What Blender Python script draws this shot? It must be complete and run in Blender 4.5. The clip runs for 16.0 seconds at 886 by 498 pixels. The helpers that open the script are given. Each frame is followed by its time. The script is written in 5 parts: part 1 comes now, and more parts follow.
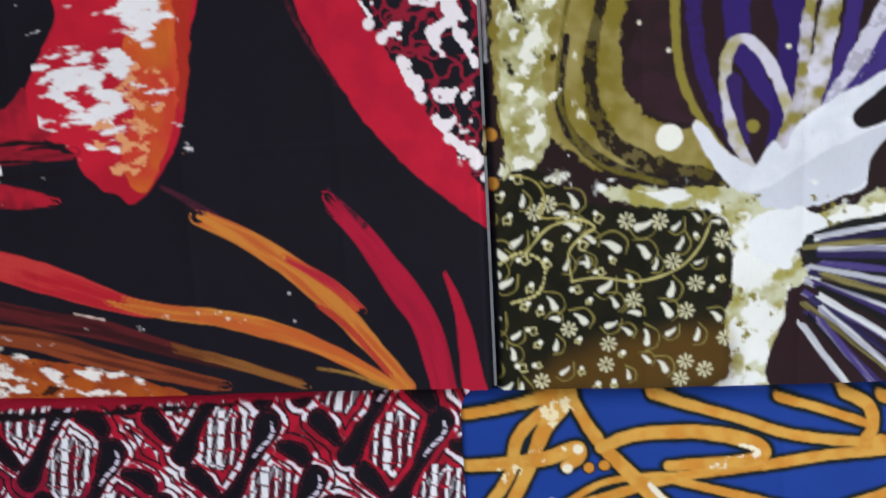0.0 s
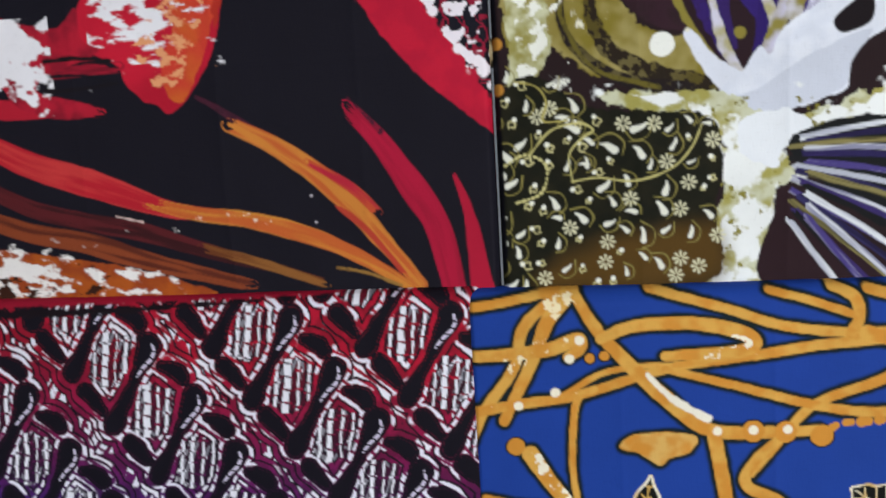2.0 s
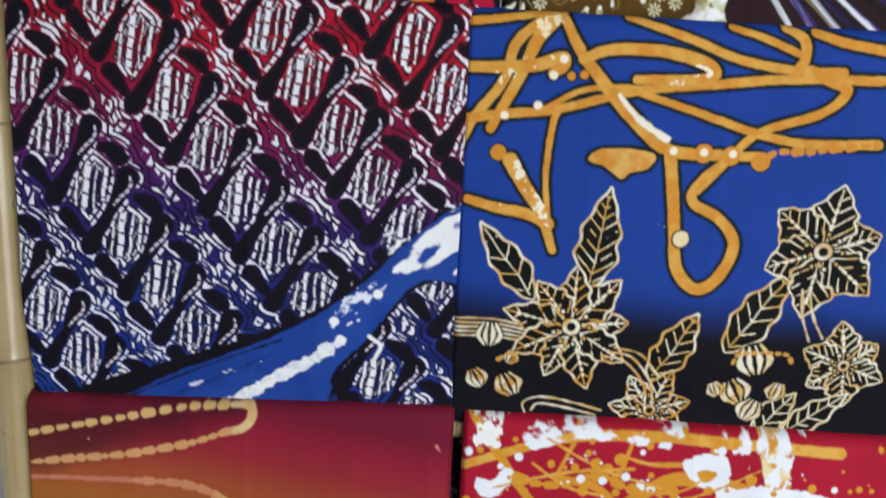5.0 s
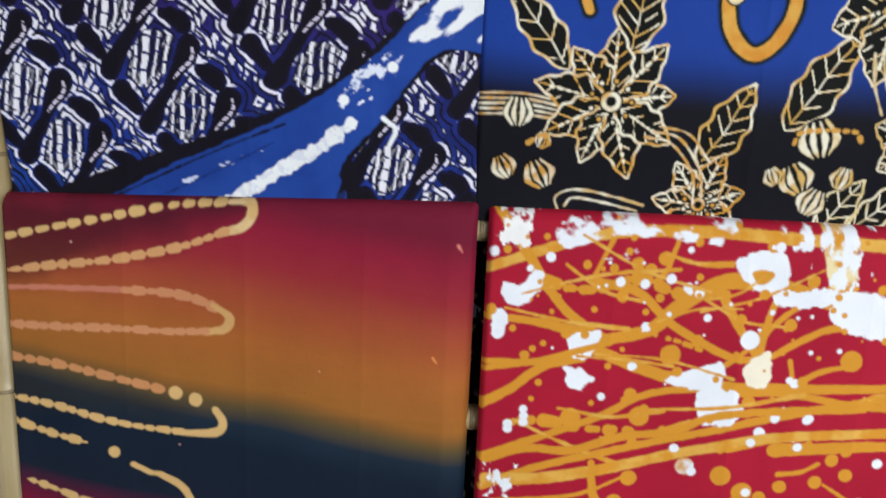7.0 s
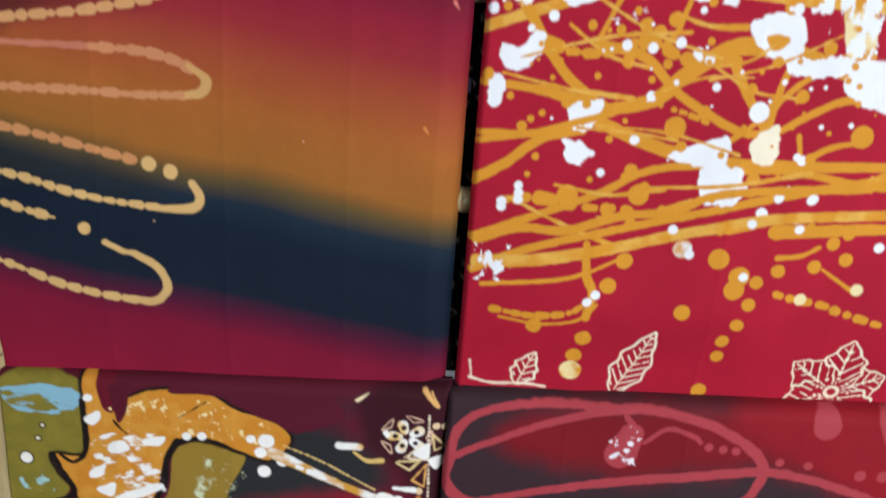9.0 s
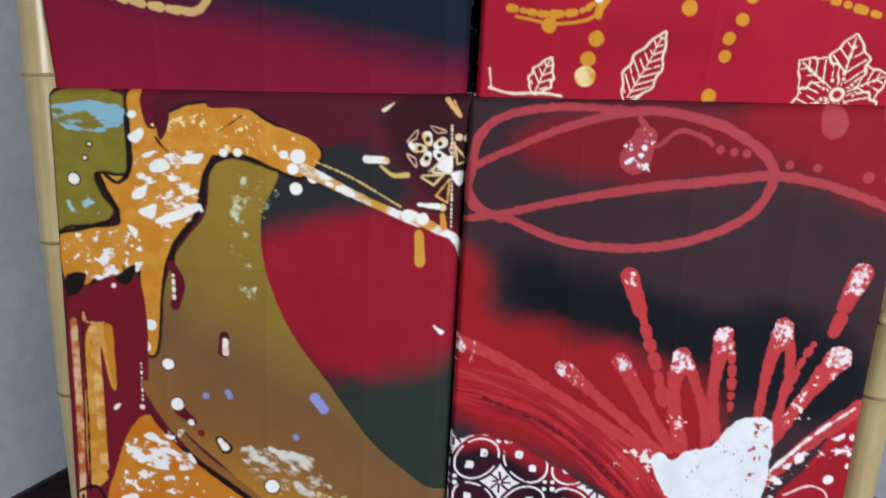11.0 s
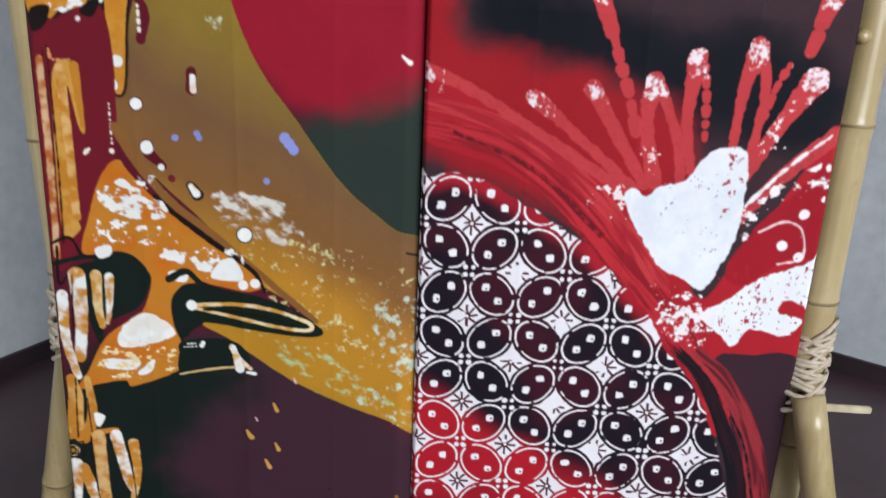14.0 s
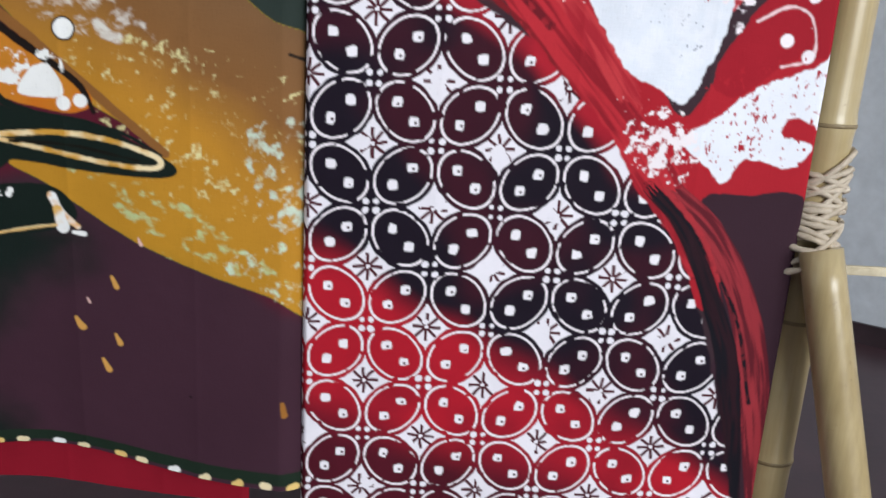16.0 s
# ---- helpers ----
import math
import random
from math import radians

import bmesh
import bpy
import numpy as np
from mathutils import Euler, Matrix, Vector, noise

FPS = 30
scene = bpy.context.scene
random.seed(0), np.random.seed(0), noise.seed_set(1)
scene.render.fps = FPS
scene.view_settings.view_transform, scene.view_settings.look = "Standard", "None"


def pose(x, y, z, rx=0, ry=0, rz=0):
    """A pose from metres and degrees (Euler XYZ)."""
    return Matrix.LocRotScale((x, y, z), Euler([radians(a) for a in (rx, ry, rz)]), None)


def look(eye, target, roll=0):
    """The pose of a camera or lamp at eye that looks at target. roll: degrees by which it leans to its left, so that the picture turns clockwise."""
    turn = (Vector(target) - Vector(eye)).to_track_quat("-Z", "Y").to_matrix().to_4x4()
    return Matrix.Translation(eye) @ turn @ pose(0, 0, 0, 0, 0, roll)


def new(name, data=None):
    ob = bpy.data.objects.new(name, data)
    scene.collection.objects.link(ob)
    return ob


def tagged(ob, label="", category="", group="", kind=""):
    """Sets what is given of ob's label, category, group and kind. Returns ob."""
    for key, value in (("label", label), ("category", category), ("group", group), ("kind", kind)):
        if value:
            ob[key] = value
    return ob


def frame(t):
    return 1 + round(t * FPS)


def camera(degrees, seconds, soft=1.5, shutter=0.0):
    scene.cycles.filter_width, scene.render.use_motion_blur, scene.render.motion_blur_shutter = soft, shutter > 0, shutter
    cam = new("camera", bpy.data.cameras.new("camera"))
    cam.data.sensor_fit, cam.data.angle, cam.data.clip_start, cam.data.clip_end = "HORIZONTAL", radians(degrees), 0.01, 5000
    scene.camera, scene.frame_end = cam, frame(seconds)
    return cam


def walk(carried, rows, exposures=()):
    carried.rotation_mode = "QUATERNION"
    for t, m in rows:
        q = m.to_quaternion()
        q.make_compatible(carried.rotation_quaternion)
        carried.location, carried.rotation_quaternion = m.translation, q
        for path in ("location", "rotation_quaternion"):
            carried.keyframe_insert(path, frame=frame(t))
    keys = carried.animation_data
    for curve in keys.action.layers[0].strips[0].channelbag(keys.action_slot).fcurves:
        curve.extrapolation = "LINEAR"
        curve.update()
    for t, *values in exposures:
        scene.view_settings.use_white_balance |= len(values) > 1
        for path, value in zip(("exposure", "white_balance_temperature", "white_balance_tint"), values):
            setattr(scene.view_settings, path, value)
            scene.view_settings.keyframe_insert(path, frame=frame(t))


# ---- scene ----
cam = camera(58.9, 16.0, soft=1.5, shutter=0.3)
LEAN_BACK, FLOOR_GAP = 2.0, 0.22          # the rack leans a little towards the viewer and stands on the floor
BASE = pose(0, 0, FLOOR_GAP, LEAN_BACK, 0, 0)
# seconds, eye, target, lean: metres along the rack (x), away from it (y), up it (z)
ROWS = [
    (0, (0.0179, -0.6107, 1.9103), (-0.0942, 1.3637, 1.6114), -3.12),
    (0.5, (0.0172, -0.6058, 1.8573), (-0.0929, 1.3693, 1.5623), -3.04),
    (1, (0.0301, -0.5893, 1.8200), (-0.1043, 1.3845, 1.5268), -3.00),
    (1.5, (0.0445, -0.6411, 1.8407), (-0.0941, 1.3379, 1.5866), -3.89),
    (2, (0.0325, -0.6713, 1.8165), (-0.1517, 1.3065, 1.5835), -3.31),
    (2.5, (0.0258, -0.6977, 1.7935), (-0.1803, 1.2745, 1.5335), -2.56),
    (3, (0.0240, -0.7240, 1.7422), (-0.1379, 1.2463, 1.4398), -1.28),
    (3.2, (0.0354, -0.7342, 1.7376), (-0.1176, 1.2324, 1.4072), -1.07),
    (5.3, (-0.0050, -0.7920, 1.5567), (-0.0568, 1.1672, 1.1582), 2.98),
    (5.5, (0.0009, -0.7710, 1.5025), (-0.0553, 1.1888, 1.1072), 2.92),
    (6, (0.0027, -0.7316, 1.4451), (-0.0646, 1.2309, 1.0654), 2.76),
    (6.5, (-0.0020, -0.7327, 1.4213), (-0.0711, 1.2295, 1.0406), 2.60),
    (7, (-0.0074, -0.7429, 1.4020), (-0.0838, 1.2141, 0.9965), 2.49),
    (7.5, (-0.0171, -0.7473, 1.3782), (-0.1114, 1.1868, 0.8778), 2.53),
    (8, (-0.0195, -0.7390, 1.3438), (-0.0723, 1.1834, 0.7948), 3.29),
    (8.5, (-0.0113, -0.7362, 1.3108), (-0.0300, 1.1801, 0.7382), 4.01),
    (9, (-0.0163, -0.7358, 1.2548), (-0.0160, 1.1726, 0.6563), 4.14),
    (9.5, (0.0059, -0.7185, 1.1019), (0.0241, 1.1949, 0.5200), 3.86),
    (10, (-0.0025, -0.7400, 1.0052), (-0.0263, 1.1942, 0.4967), 2.94),
    (10.2, (-0.0012, -0.7596, 0.9842), (-0.0362, 1.1788, 0.4928), 2.83),
    (12.3, (0.0495, -1.0099, 0.8189), (-0.0422, 0.9262, 0.3257), 3.15),
    (12.5, (0.0620, -1.0092, 0.7919), (-0.0318, 0.9269, 0.2993), 2.92),
    (13, (0.0797, -0.9991, 0.7693), (-0.0147, 0.9208, 0.2171), 2.56),
    (13.5, (0.0761, -0.9800, 0.7351), (-0.0133, 0.9346, 0.1637), 2.47),
    (14, (0.0665, -0.9302, 0.6716), (-0.0120, 0.9813, 0.0886), 2.54),
    (14.5, (0.0738, -0.8700, 0.5703), (-0.0037, 1.0379, -0.0246), 2.54),
    (15, (0.0782, -0.8023, 0.5024), (0.0654, 1.1074, -0.0916), 2.96),
    (15.5, (0.0972, -0.7528, 0.4352), (0.1153, 1.1715, -0.1097), 3.04),
    (16, (0.1118, -0.7446, 0.4032), (0.1673, 1.1896, -0.1026), 3.39),
]
walk(cam, [(t, BASE @ look(eye, aim, lean)) for t, eye, aim, lean in ROWS], [(0.0, -0.18), (3.0, -0.24), (7.0, -0.08), (9.0, -0.03), (10.2, -0.06), (12.5, 0.12), (16.0, 0.07)])

# ---- light ----
world = bpy.data.worlds.new("world")
scene.world = world
world.use_nodes = True
sky = world.node_tree.nodes.new("ShaderNodeTexSky")
sky.sky_type, sky.sun_disc = "NISHITA", False
sky.sun_elevation, sky.sun_rotation = radians(40), radians(160)
background = world.node_tree.nodes["Background"]
background.inputs["Strength"].default_value = 0.1
world.node_tree.links.new(sky.outputs["Color"], background.inputs["Color"])


def area_lamp(name, eye, target, wide, high, watts, colour):
    data = bpy.data.lights.new(name, "AREA")
    data.shape, data.size, data.size_y, data.energy, data.color = "RECTANGLE", wide, high, watts, colour
    lamp = new(name, data)
    lamp.matrix_world = look(eye, target)
    return lamp


# daylight in the window opening behind the viewer
area_lamp("window_daylight", (1.95, -3.38, 1.5), (0.7, 0.0, 0.9), 2.3, 1.7, 138, (0.93, 0.97, 1.0))


# ---- materials ----
def node_material(name):
    m = bpy.data.materials.new(name)
    m.use_nodes = True
    return m, m.node_tree.nodes, m.node_tree.links, m.node_tree.nodes["Principled BSDF"]


def noise_node(nodes, links, scale, detail=4, rough=0.55, coords=None, stretch=None):
    n = nodes.new("ShaderNodeTexNoise")
    n.inputs["Scale"].default_value, n.inputs["Detail"].default_value, n.inputs["Roughness"].default_value = scale, detail, rough
    if coords is None:
        coords = nodes.new("ShaderNodeTexCoord").outputs["Object"]
    if stretch:
        mapping = nodes.new("ShaderNodeMapping")
        mapping.inputs["Scale"].default_value = stretch
        links.new(coords, mapping.inputs["Vector"])
        coords = mapping.outputs["Vector"]
    links.new(coords, n.inputs["Vector"])
    return n.outputs["Fac"]


def ramp(nodes, links, fac, stops):
    r = nodes.new("ShaderNodeValToRGB")
    while len(r.color_ramp.elements) < len(stops):
        r.color_ramp.elements.new(0.5)
    for el, (at, c) in zip(r.color_ramp.elements, stops):
        el.position, el.color = at, (*c, 1)
    links.new(fac, r.inputs["Fac"])
    return r.outputs["Color"]


def mix(nodes, links, kind, fac, a, b):
    n = nodes.new("ShaderNodeMix")
    n.data_type, n.blend_type = "RGBA", kind
    for sock, v in ((n.inputs["Factor"], fac), (n.inputs["A"], a), (n.inputs["B"], b)):
        if isinstance(v, bpy.types.NodeSocket):
            links.new(v, sock)
        elif isinstance(v, (int, float)):
            sock.default_value = v
        else:
            sock.default_value = (*v, 1)
    return n.outputs["Result"]


def bump(nodes, links, height, strength, distance, bsdf):
    b = nodes.new("ShaderNodeBump")
    b.inputs["Strength"].default_value, b.inputs["Distance"].default_value = strength, distance
    links.new(height, b.inputs["Height"])
    links.new(b.outputs["Normal"], bsdf.inputs["Normal"])


def surface(name, dark, light, scale, rough, relief=0.0005, fine=60, stretch=None, gloss=0.5):
    """A painted or natural surface with stains, grain and relief."""
    m, nodes, links, bsdf = node_material(name)
    coords = nodes.new("ShaderNodeTexCoord").outputs["Object"]
    big = noise_node(nodes, links, scale, 5, 0.6, coords, stretch)
    small = noise_node(nodes, links, fine, 3, 0.6, coords, stretch)
    base = ramp(nodes, links, big, [(0.3, dark), (0.7, light)])
    speck = ramp(nodes, links, small, [(0.3, (0.86, 0.86, 0.86)), (0.7, (1, 1, 1))])
    links.new(mix(nodes, links, "MULTIPLY", 1.0, base, speck), bsdf.inputs["Base Color"])
    bsdf.inputs["Roughness"].default_value = rough
    bsdf.inputs["Specular IOR Level"].default_value = gloss
    bump(nodes, links, small, 0.4, relief, bsdf)
    return m


def cloth_material():
    """Dyed cotton: the dye is in the colour attribute, over it the weave."""
    m, nodes, links, bsdf = node_material("batik_cotton")
    dye = nodes.new("ShaderNodeVertexColor")
    dye.layer_name = "dye"
    coords = nodes.new("ShaderNodeTexCoord").outputs["Object"]
    cloud = noise_node(nodes, links, 14, 4, 0.6, coords)
    thread = noise_node(nodes, links, 500, 2, 0.5, coords, (1, 1, 0.25))
    weft = noise_node(nodes, links, 500, 2, 0.5, coords, (0.25, 1, 1))
    tone = ramp(nodes, links, cloud, [(0.25, (0.9, 0.9, 0.9)), (0.75, (1.04, 1.04, 1.04))])
    c = mix(nodes, links, "MULTIPLY", 1.0, dye.outputs["Color"], tone)
    weave = nodes.new("ShaderNodeMath")
    weave.operation = "ADD"
    links.new(thread, weave.inputs[0])
    links.new(weft, weave.inputs[1])
    grain = ramp(nodes, links, weave.outputs[0], [(0.2, (0.88, 0.88, 0.88)), (0.9, (1.05, 1.05, 1.05))])
    links.new(mix(nodes, links, "MULTIPLY", 0.8, c, grain), bsdf.inputs["Base Color"])
    bsdf.inputs["Roughness"].default_value = 0.7
    bsdf.inputs["Specular IOR Level"].default_value = 0.1
    bump(nodes, links, weave.outputs[0], 0.25, 0.0004, bsdf)
    return m


def bamboo_material():
    m, nodes, links, bsdf = node_material("dry_bamboo")
    coords = nodes.new("ShaderNodeTexCoord").outputs["Object"]
    big = noise_node(nodes, links, 7, 4, 0.6, coords)
    fibre = noise_node(nodes, links, 160, 3, 0.6, coords, (1, 1, 0.03))
    spots = noise_node(nodes, links, 45, 4, 0.7, coords)
    base = ramp(nodes, links, big, [(0.3, (0.36, 0.27, 0.13)), (0.55, (0.46, 0.36, 0.19)), (0.75, (0.5, 0.41, 0.24))])
    streak = ramp(nodes, links, fibre, [(0.3, (0.86, 0.84, 0.8)), (0.7, (1.05, 1.05, 1.05))])
    stain = ramp(nodes, links, spots, [(0.22, (0.55, 0.45, 0.35)), (0.34, (1, 1, 1))])
    c = mix(nodes, links, "MULTIPLY", 1.0, base, streak)
    links.new(mix(nodes, links, "MULTIPLY", 0.7, c, stain), bsdf.inputs["Base Color"])
    bsdf.inputs["Roughness"].default_value = 0.3
    bsdf.inputs["Coat Weight"].default_value = 0.25
    bsdf.inputs["Coat Roughness"].default_value = 0.2
    bump(nodes, links, fibre, 0.2, 0.0006, bsdf)
    return m


COTTON = cloth_material()
BAMBOO = bamboo_material()
NODE_RING = surface("bamboo_node", (0.16, 0.11, 0.05), (0.34, 0.26, 0.14), 40, 0.5)
CUT_BAMBOO = surface("cut_bamboo", (0.5, 0.42, 0.28), (0.66, 0.58, 0.42), 60, 0.6)
RAFFIA = surface("raffia", (0.42, 0.34, 0.25), (0.62, 0.53, 0.42), 50, 0.6, 0.0008, 200)
WALL = surface("grey_white_wall_paint", (0.53, 0.56, 0.60), (0.66, 0.69, 0.73), 2.2, 0.75, 0.0015, 26)
CEILING = surface("ceiling_paint", (0.68, 0.68, 0.67), (0.76, 0.76, 0.75), 2.0, 0.8)
FLOOR = surface("maroon_cement", (0.045, 0.022, 0.028), (0.075, 0.038, 0.046), 3.0, 0.38, 0.0006, 30)
SKIRT = surface("dark_skirting_paint", (0.02, 0.012, 0.015), (0.04, 0.022, 0.028), 6.0, 0.5)
FRAME_WOOD = surface("window_frame_paint", (0.3, 0.26, 0.22), (0.42, 0.37, 0.31), 8, 0.5)


# ---- building helpers ----
def mesh_object(name, bm, material, smooth=False):
    me = bpy.data.meshes.new(name)
    bm.to_mesh(me)
    bm.free()
    if smooth:
        me.polygons.foreach_set("use_smooth", [True] * len(me.polygons))
    me.materials.append(material)
    return new(name, me)


def part(name, bm, material, parent, label="", smooth=False):
    ob = mesh_object(name, bm, material, smooth)
    ob.parent = parent
    if label:
        ob["label"] = label
    return ob


def add_box(bm, lo, hi, bevel=0.0, m=None):
    size = [b - a for a, b in zip(lo, hi)]
    mid = [(a + b) / 2 for a, b in zip(lo, hi)]
    made = bmesh.ops.create_cube(bm, size=1, matrix=(m or Matrix()) @ Matrix.LocRotScale(mid, None, size))
    if bevel:
        edges = list({e for v in made["verts"] for e in v.link_edges})
        bmesh.ops.bevel(bm, geom=edges, offset=bevel, segments=2, affect="EDGES")
    return bm


def box(name, lo, hi, material, label, category="", bevel=0.0, m=None):
    ob = mesh_object(name, add_box(bmesh.new(), lo, hi, bevel, m), material)
    return tagged(ob, label, category, kind="structure")


def add_tube(bm, points, radii, sides=20, close=True):
    """A round tube along the points, with a radius at each."""
    points = [Vector(p) for p in points]
    rings = []
    for i, p in enumerate(points):
        along = (points[min(i + 1, len(points) - 1)] - points[max(i - 1, 0)]).normalized()
        side = along.cross(Vector((0, 1, 0)) if abs(along.y) < 0.9 else Vector((1, 0, 0))).normalized()
        other = along.cross(side)
        rings.append([bm.verts.new(p + radii[i] * (math.cos(a) * side + math.sin(a) * other)) for a in [2 * math.pi * k / sides for k in range(sides)]])
    for a, b in zip(rings, rings[1:]):
        for k in range(sides):
            bm.faces.new((a[k], a[(k + 1) % sides], b[(k + 1) % sides], b[k]))
    if close:
        bm.faces.new(rings[0][::-1])
        bm.faces.new(rings[-1])
    bmesh.ops.recalc_face_normals(bm, faces=bm.faces)
    return bm


# ---- the room ----
box("floor", (-3.2, -3.8, -0.1), (3.6, 3.2, 0.0), FLOOR, "dark maroon polished cement floor", "floor")
box("ceiling", (-3.2, -3.8, 3.0), (3.6, 3.2, 3.1), CEILING, "plain white painted ceiling", "ceiling")
SLANT = pose(-1.075, 0.86, 0, 0, 0, -19)
box("wall_west", (-0.12, -4.9, 0.0), (0.0, 2.6, 3.0), WALL, "grey-white painted wall with faint stains", "wall", m=SLANT)
ANGLE = math.degrees(math.atan2(-0.67, 0.75))
SKEW = pose(1.18, 1.12, 0, 0, 0, ANGLE)
box("wall_north", (-3.2, 0.0, 0.0), (3.2, 0.12, 3.0), WALL, "grey-white painted wall behind the rack", "wall", m=SKEW)
box("wall_east", (3.3, -3.6, 0.0), (3.42, 0.0, 3.0), WALL, "grey-white painted side wall", "wall")
box("baseboard_west", (0.0, -4.7, 0.0), (0.012, 2.2, 0.045), SKIRT, "dark maroon painted skirting strip", "baseboard", m=SLANT)
box("baseboard_north", (-3.0, -0.012, 0.0), (2.6, 0.0, 0.05), SKIRT, "dark maroon painted skirting strip", "baseboard", m=SKEW)
bm = bmesh.new()
for lo, hi in (((-3.0, -3.62, 0), (0.75, -3.5, 3)), ((3.15, -3.62, 0), (3.42, -3.5, 3)), ((0.75, -3.62, 0), (3.15, -3.5, 0.6)), ((0.75, -3.62, 2.4), (3.15, -3.5, 3))):
    add_box(bm, lo, hi)
tagged(mesh_object("wall_south", bm, WALL), "grey-white wall with a wide window opening", "wall", kind="structure")


# ---- the bamboo rack ----
rack = tagged(new("bamboo_rack"), "pale bamboo ladder rack with lashed struts on the floor", "display rack")
rack.matrix_world = BASE


def bamboo(name, ends, radius, nodes_at, parent, label="", bend=0.0, lash=None, seed=0):
    """A culm between two points with swollen nodes at the given lengths; the nodes and cut ends are parts."""
    a, b = Vector(ends[0]), Vector(ends[1])
    long = (b - a).length
    rnd = random.Random(seed)
    stops = {0.0, long}
    for n in nodes_at:
        stops.update(max(0, min(long, n + d)) for d in (-0.012, -0.005, 0, 0.005, 0.012))
    for k in range(1, 12):
        stops.add(long * k / 12)
    stops = sorted(stops)
    pts, rad = [], []
    for s in stops:
        near = min([abs(s - n) for n in nodes_at] or [1])
        k = s / long
        pts.append(a.lerp(b, k) + Vector((bend * math.sin(math.pi * k * 1.3), 0, 0)))
        rad.append(radius * (1 - 0.06 * k) * (1 + 0.07 * math.exp(-(near / 0.006) ** 2)))
    culm = part(name, add_tube(bmesh.new(), pts, rad, 28), BAMBOO, parent, label, True)
    for n in nodes_at:
        k = n / long
        mid = a.lerp(b, k) + Vector((bend * math.sin(math.pi * k * 1.3), 0, 0))
        along = (b - a).normalized()
        bm = bmesh.new()
        r = radius * (1 - 0.06 * k) * 1.085
        add_tube(bm, [mid - along * 0.002, mid - along * 0.0008, mid + along * 0.0008, mid + along * 0.002], [r * 0.985, r, r, r * 0.985], 28)
        part("node_ring", bm, NODE_RING, culm, smooth=True)
    return culm


POST_Y = 0.005
post_left = bamboo("post", ((-0.425, POST_Y, -0.2), (-0.505, POST_Y, 2.25)), 0.022, (0.12, 0.33, 0.53, 0.70, 0.89, 1.08, 1.28, 1.52, 1.77, 2.0, 2.2), rack, bend=-0.018, seed=1)
post_right = bamboo("post", ((0.492, POST_Y, -0.2), (0.499, POST_Y, 2.25)), 0.0238, (0.2, 0.355, 0.55, 0.765, 0.98, 1.25, 1.5, 1.75, 2.0), rack, seed=2)
for z in (0.877, 0.663):
    peg = add_tube(bmesh.new(), [(0.476, 0.0, z), (0.4765, -0.02, z), (0.477, -0.027, z), (0.477, -0.029, z)], [0.0085, 0.0085, 0.0072, 0.004], 14)
    part("peg", peg, BAMBOO, rack, "round bamboo peg end", True)
for k in range(9):
    z = 0.455 + 0.2065 * k
    left, right = {2: (-0.02, 0.008), 4: (-0.018, -0.004), 6: (0.0, -0.014)}.get(k, (0.0, 0.0))   # the rungs that carry cloth sit a little askew
    bamboo("rung", ((-0.47, POST_Y, z + left), (0.495, POST_Y, z + right)), 0.0125, (0.2, 0.47, 0.75, 0.98), rack, seed=10 + k)
# the lower struts, tied to the posts and spread forward to the floor
strut_right = bamboo("strut", ((0.578, -0.124, -0.215), (0.487, -0.036, 0.236)), 0.0208, (0.1,), rack, seed=31)
strut_left = bamboo("strut", ((-0.571, 0.06, -0.215), (-0.472, 0.046, 0.262)), 0.021, (0.20,), rack, seed=32)


def lashing(x, y, z, wide, turns, seed, bulge=0.03):
    """Raffia wound round a post and its strut, with crossing turns."""
    rnd = random.Random(seed)
    wrap = new("lashing")
    wrap.parent = rack
    wrap["label"] = "pale raffia lashing"
    for k in range(turns):
        tilt = rnd.uniform(-0.012, 0.012) + (0.022 if k % 3 == 0 else -0.012 if k % 3 == 1 else 0.0)
        lift = z + (k / (turns - 1) - 0.5) * wide
        pts = []
        for a in range(25):
            b = 2 * math.pi * a / 24
            low = max(0.0, (z + 0.012 - lift) / wide)
            pts.append((x - 0.012 * low * (x > 0) + (0.0262 + 0.006 * low) * math.cos(b), y + (0.0262 + bulge * low * (math.sin(b) < 0)) * math.sin(b), lift + tilt * math.cos(b) - 0.004 * math.sin(b)))
        part("raffia_turn", add_tube(bmesh.new(), pts, [0.0031 + 0.0007 * math.sin(3 * a + k) for a in range(25)], 7), RAFFIA, wrap, smooth=True)


lashing(0.4935, POST_Y, 0.262, 0.085, 19, 3)
lashing(-0.4565, POST_Y + 0.004, 0.258, 0.08, 17, 4, 0.0)
bm = add_box(bmesh.new(), (0.44, -0.02, 0.2085), (0.576, -0.013, 0.2175), 0.0015)
part("lath", bm, CUT_BAMBOO, rack, "pale split bamboo lath")


# ---- the cloths ----
def hexcol(h):
    """Linear colour of a dye from its web colour."""
    v = [int(h[i:i + 2], 16) / 255 for i in (0, 2, 4)]
    return np.array([c / 12.92 if c <= 0.04045 else ((c + 0.055) / 1.055) ** 2.4 for c in v])


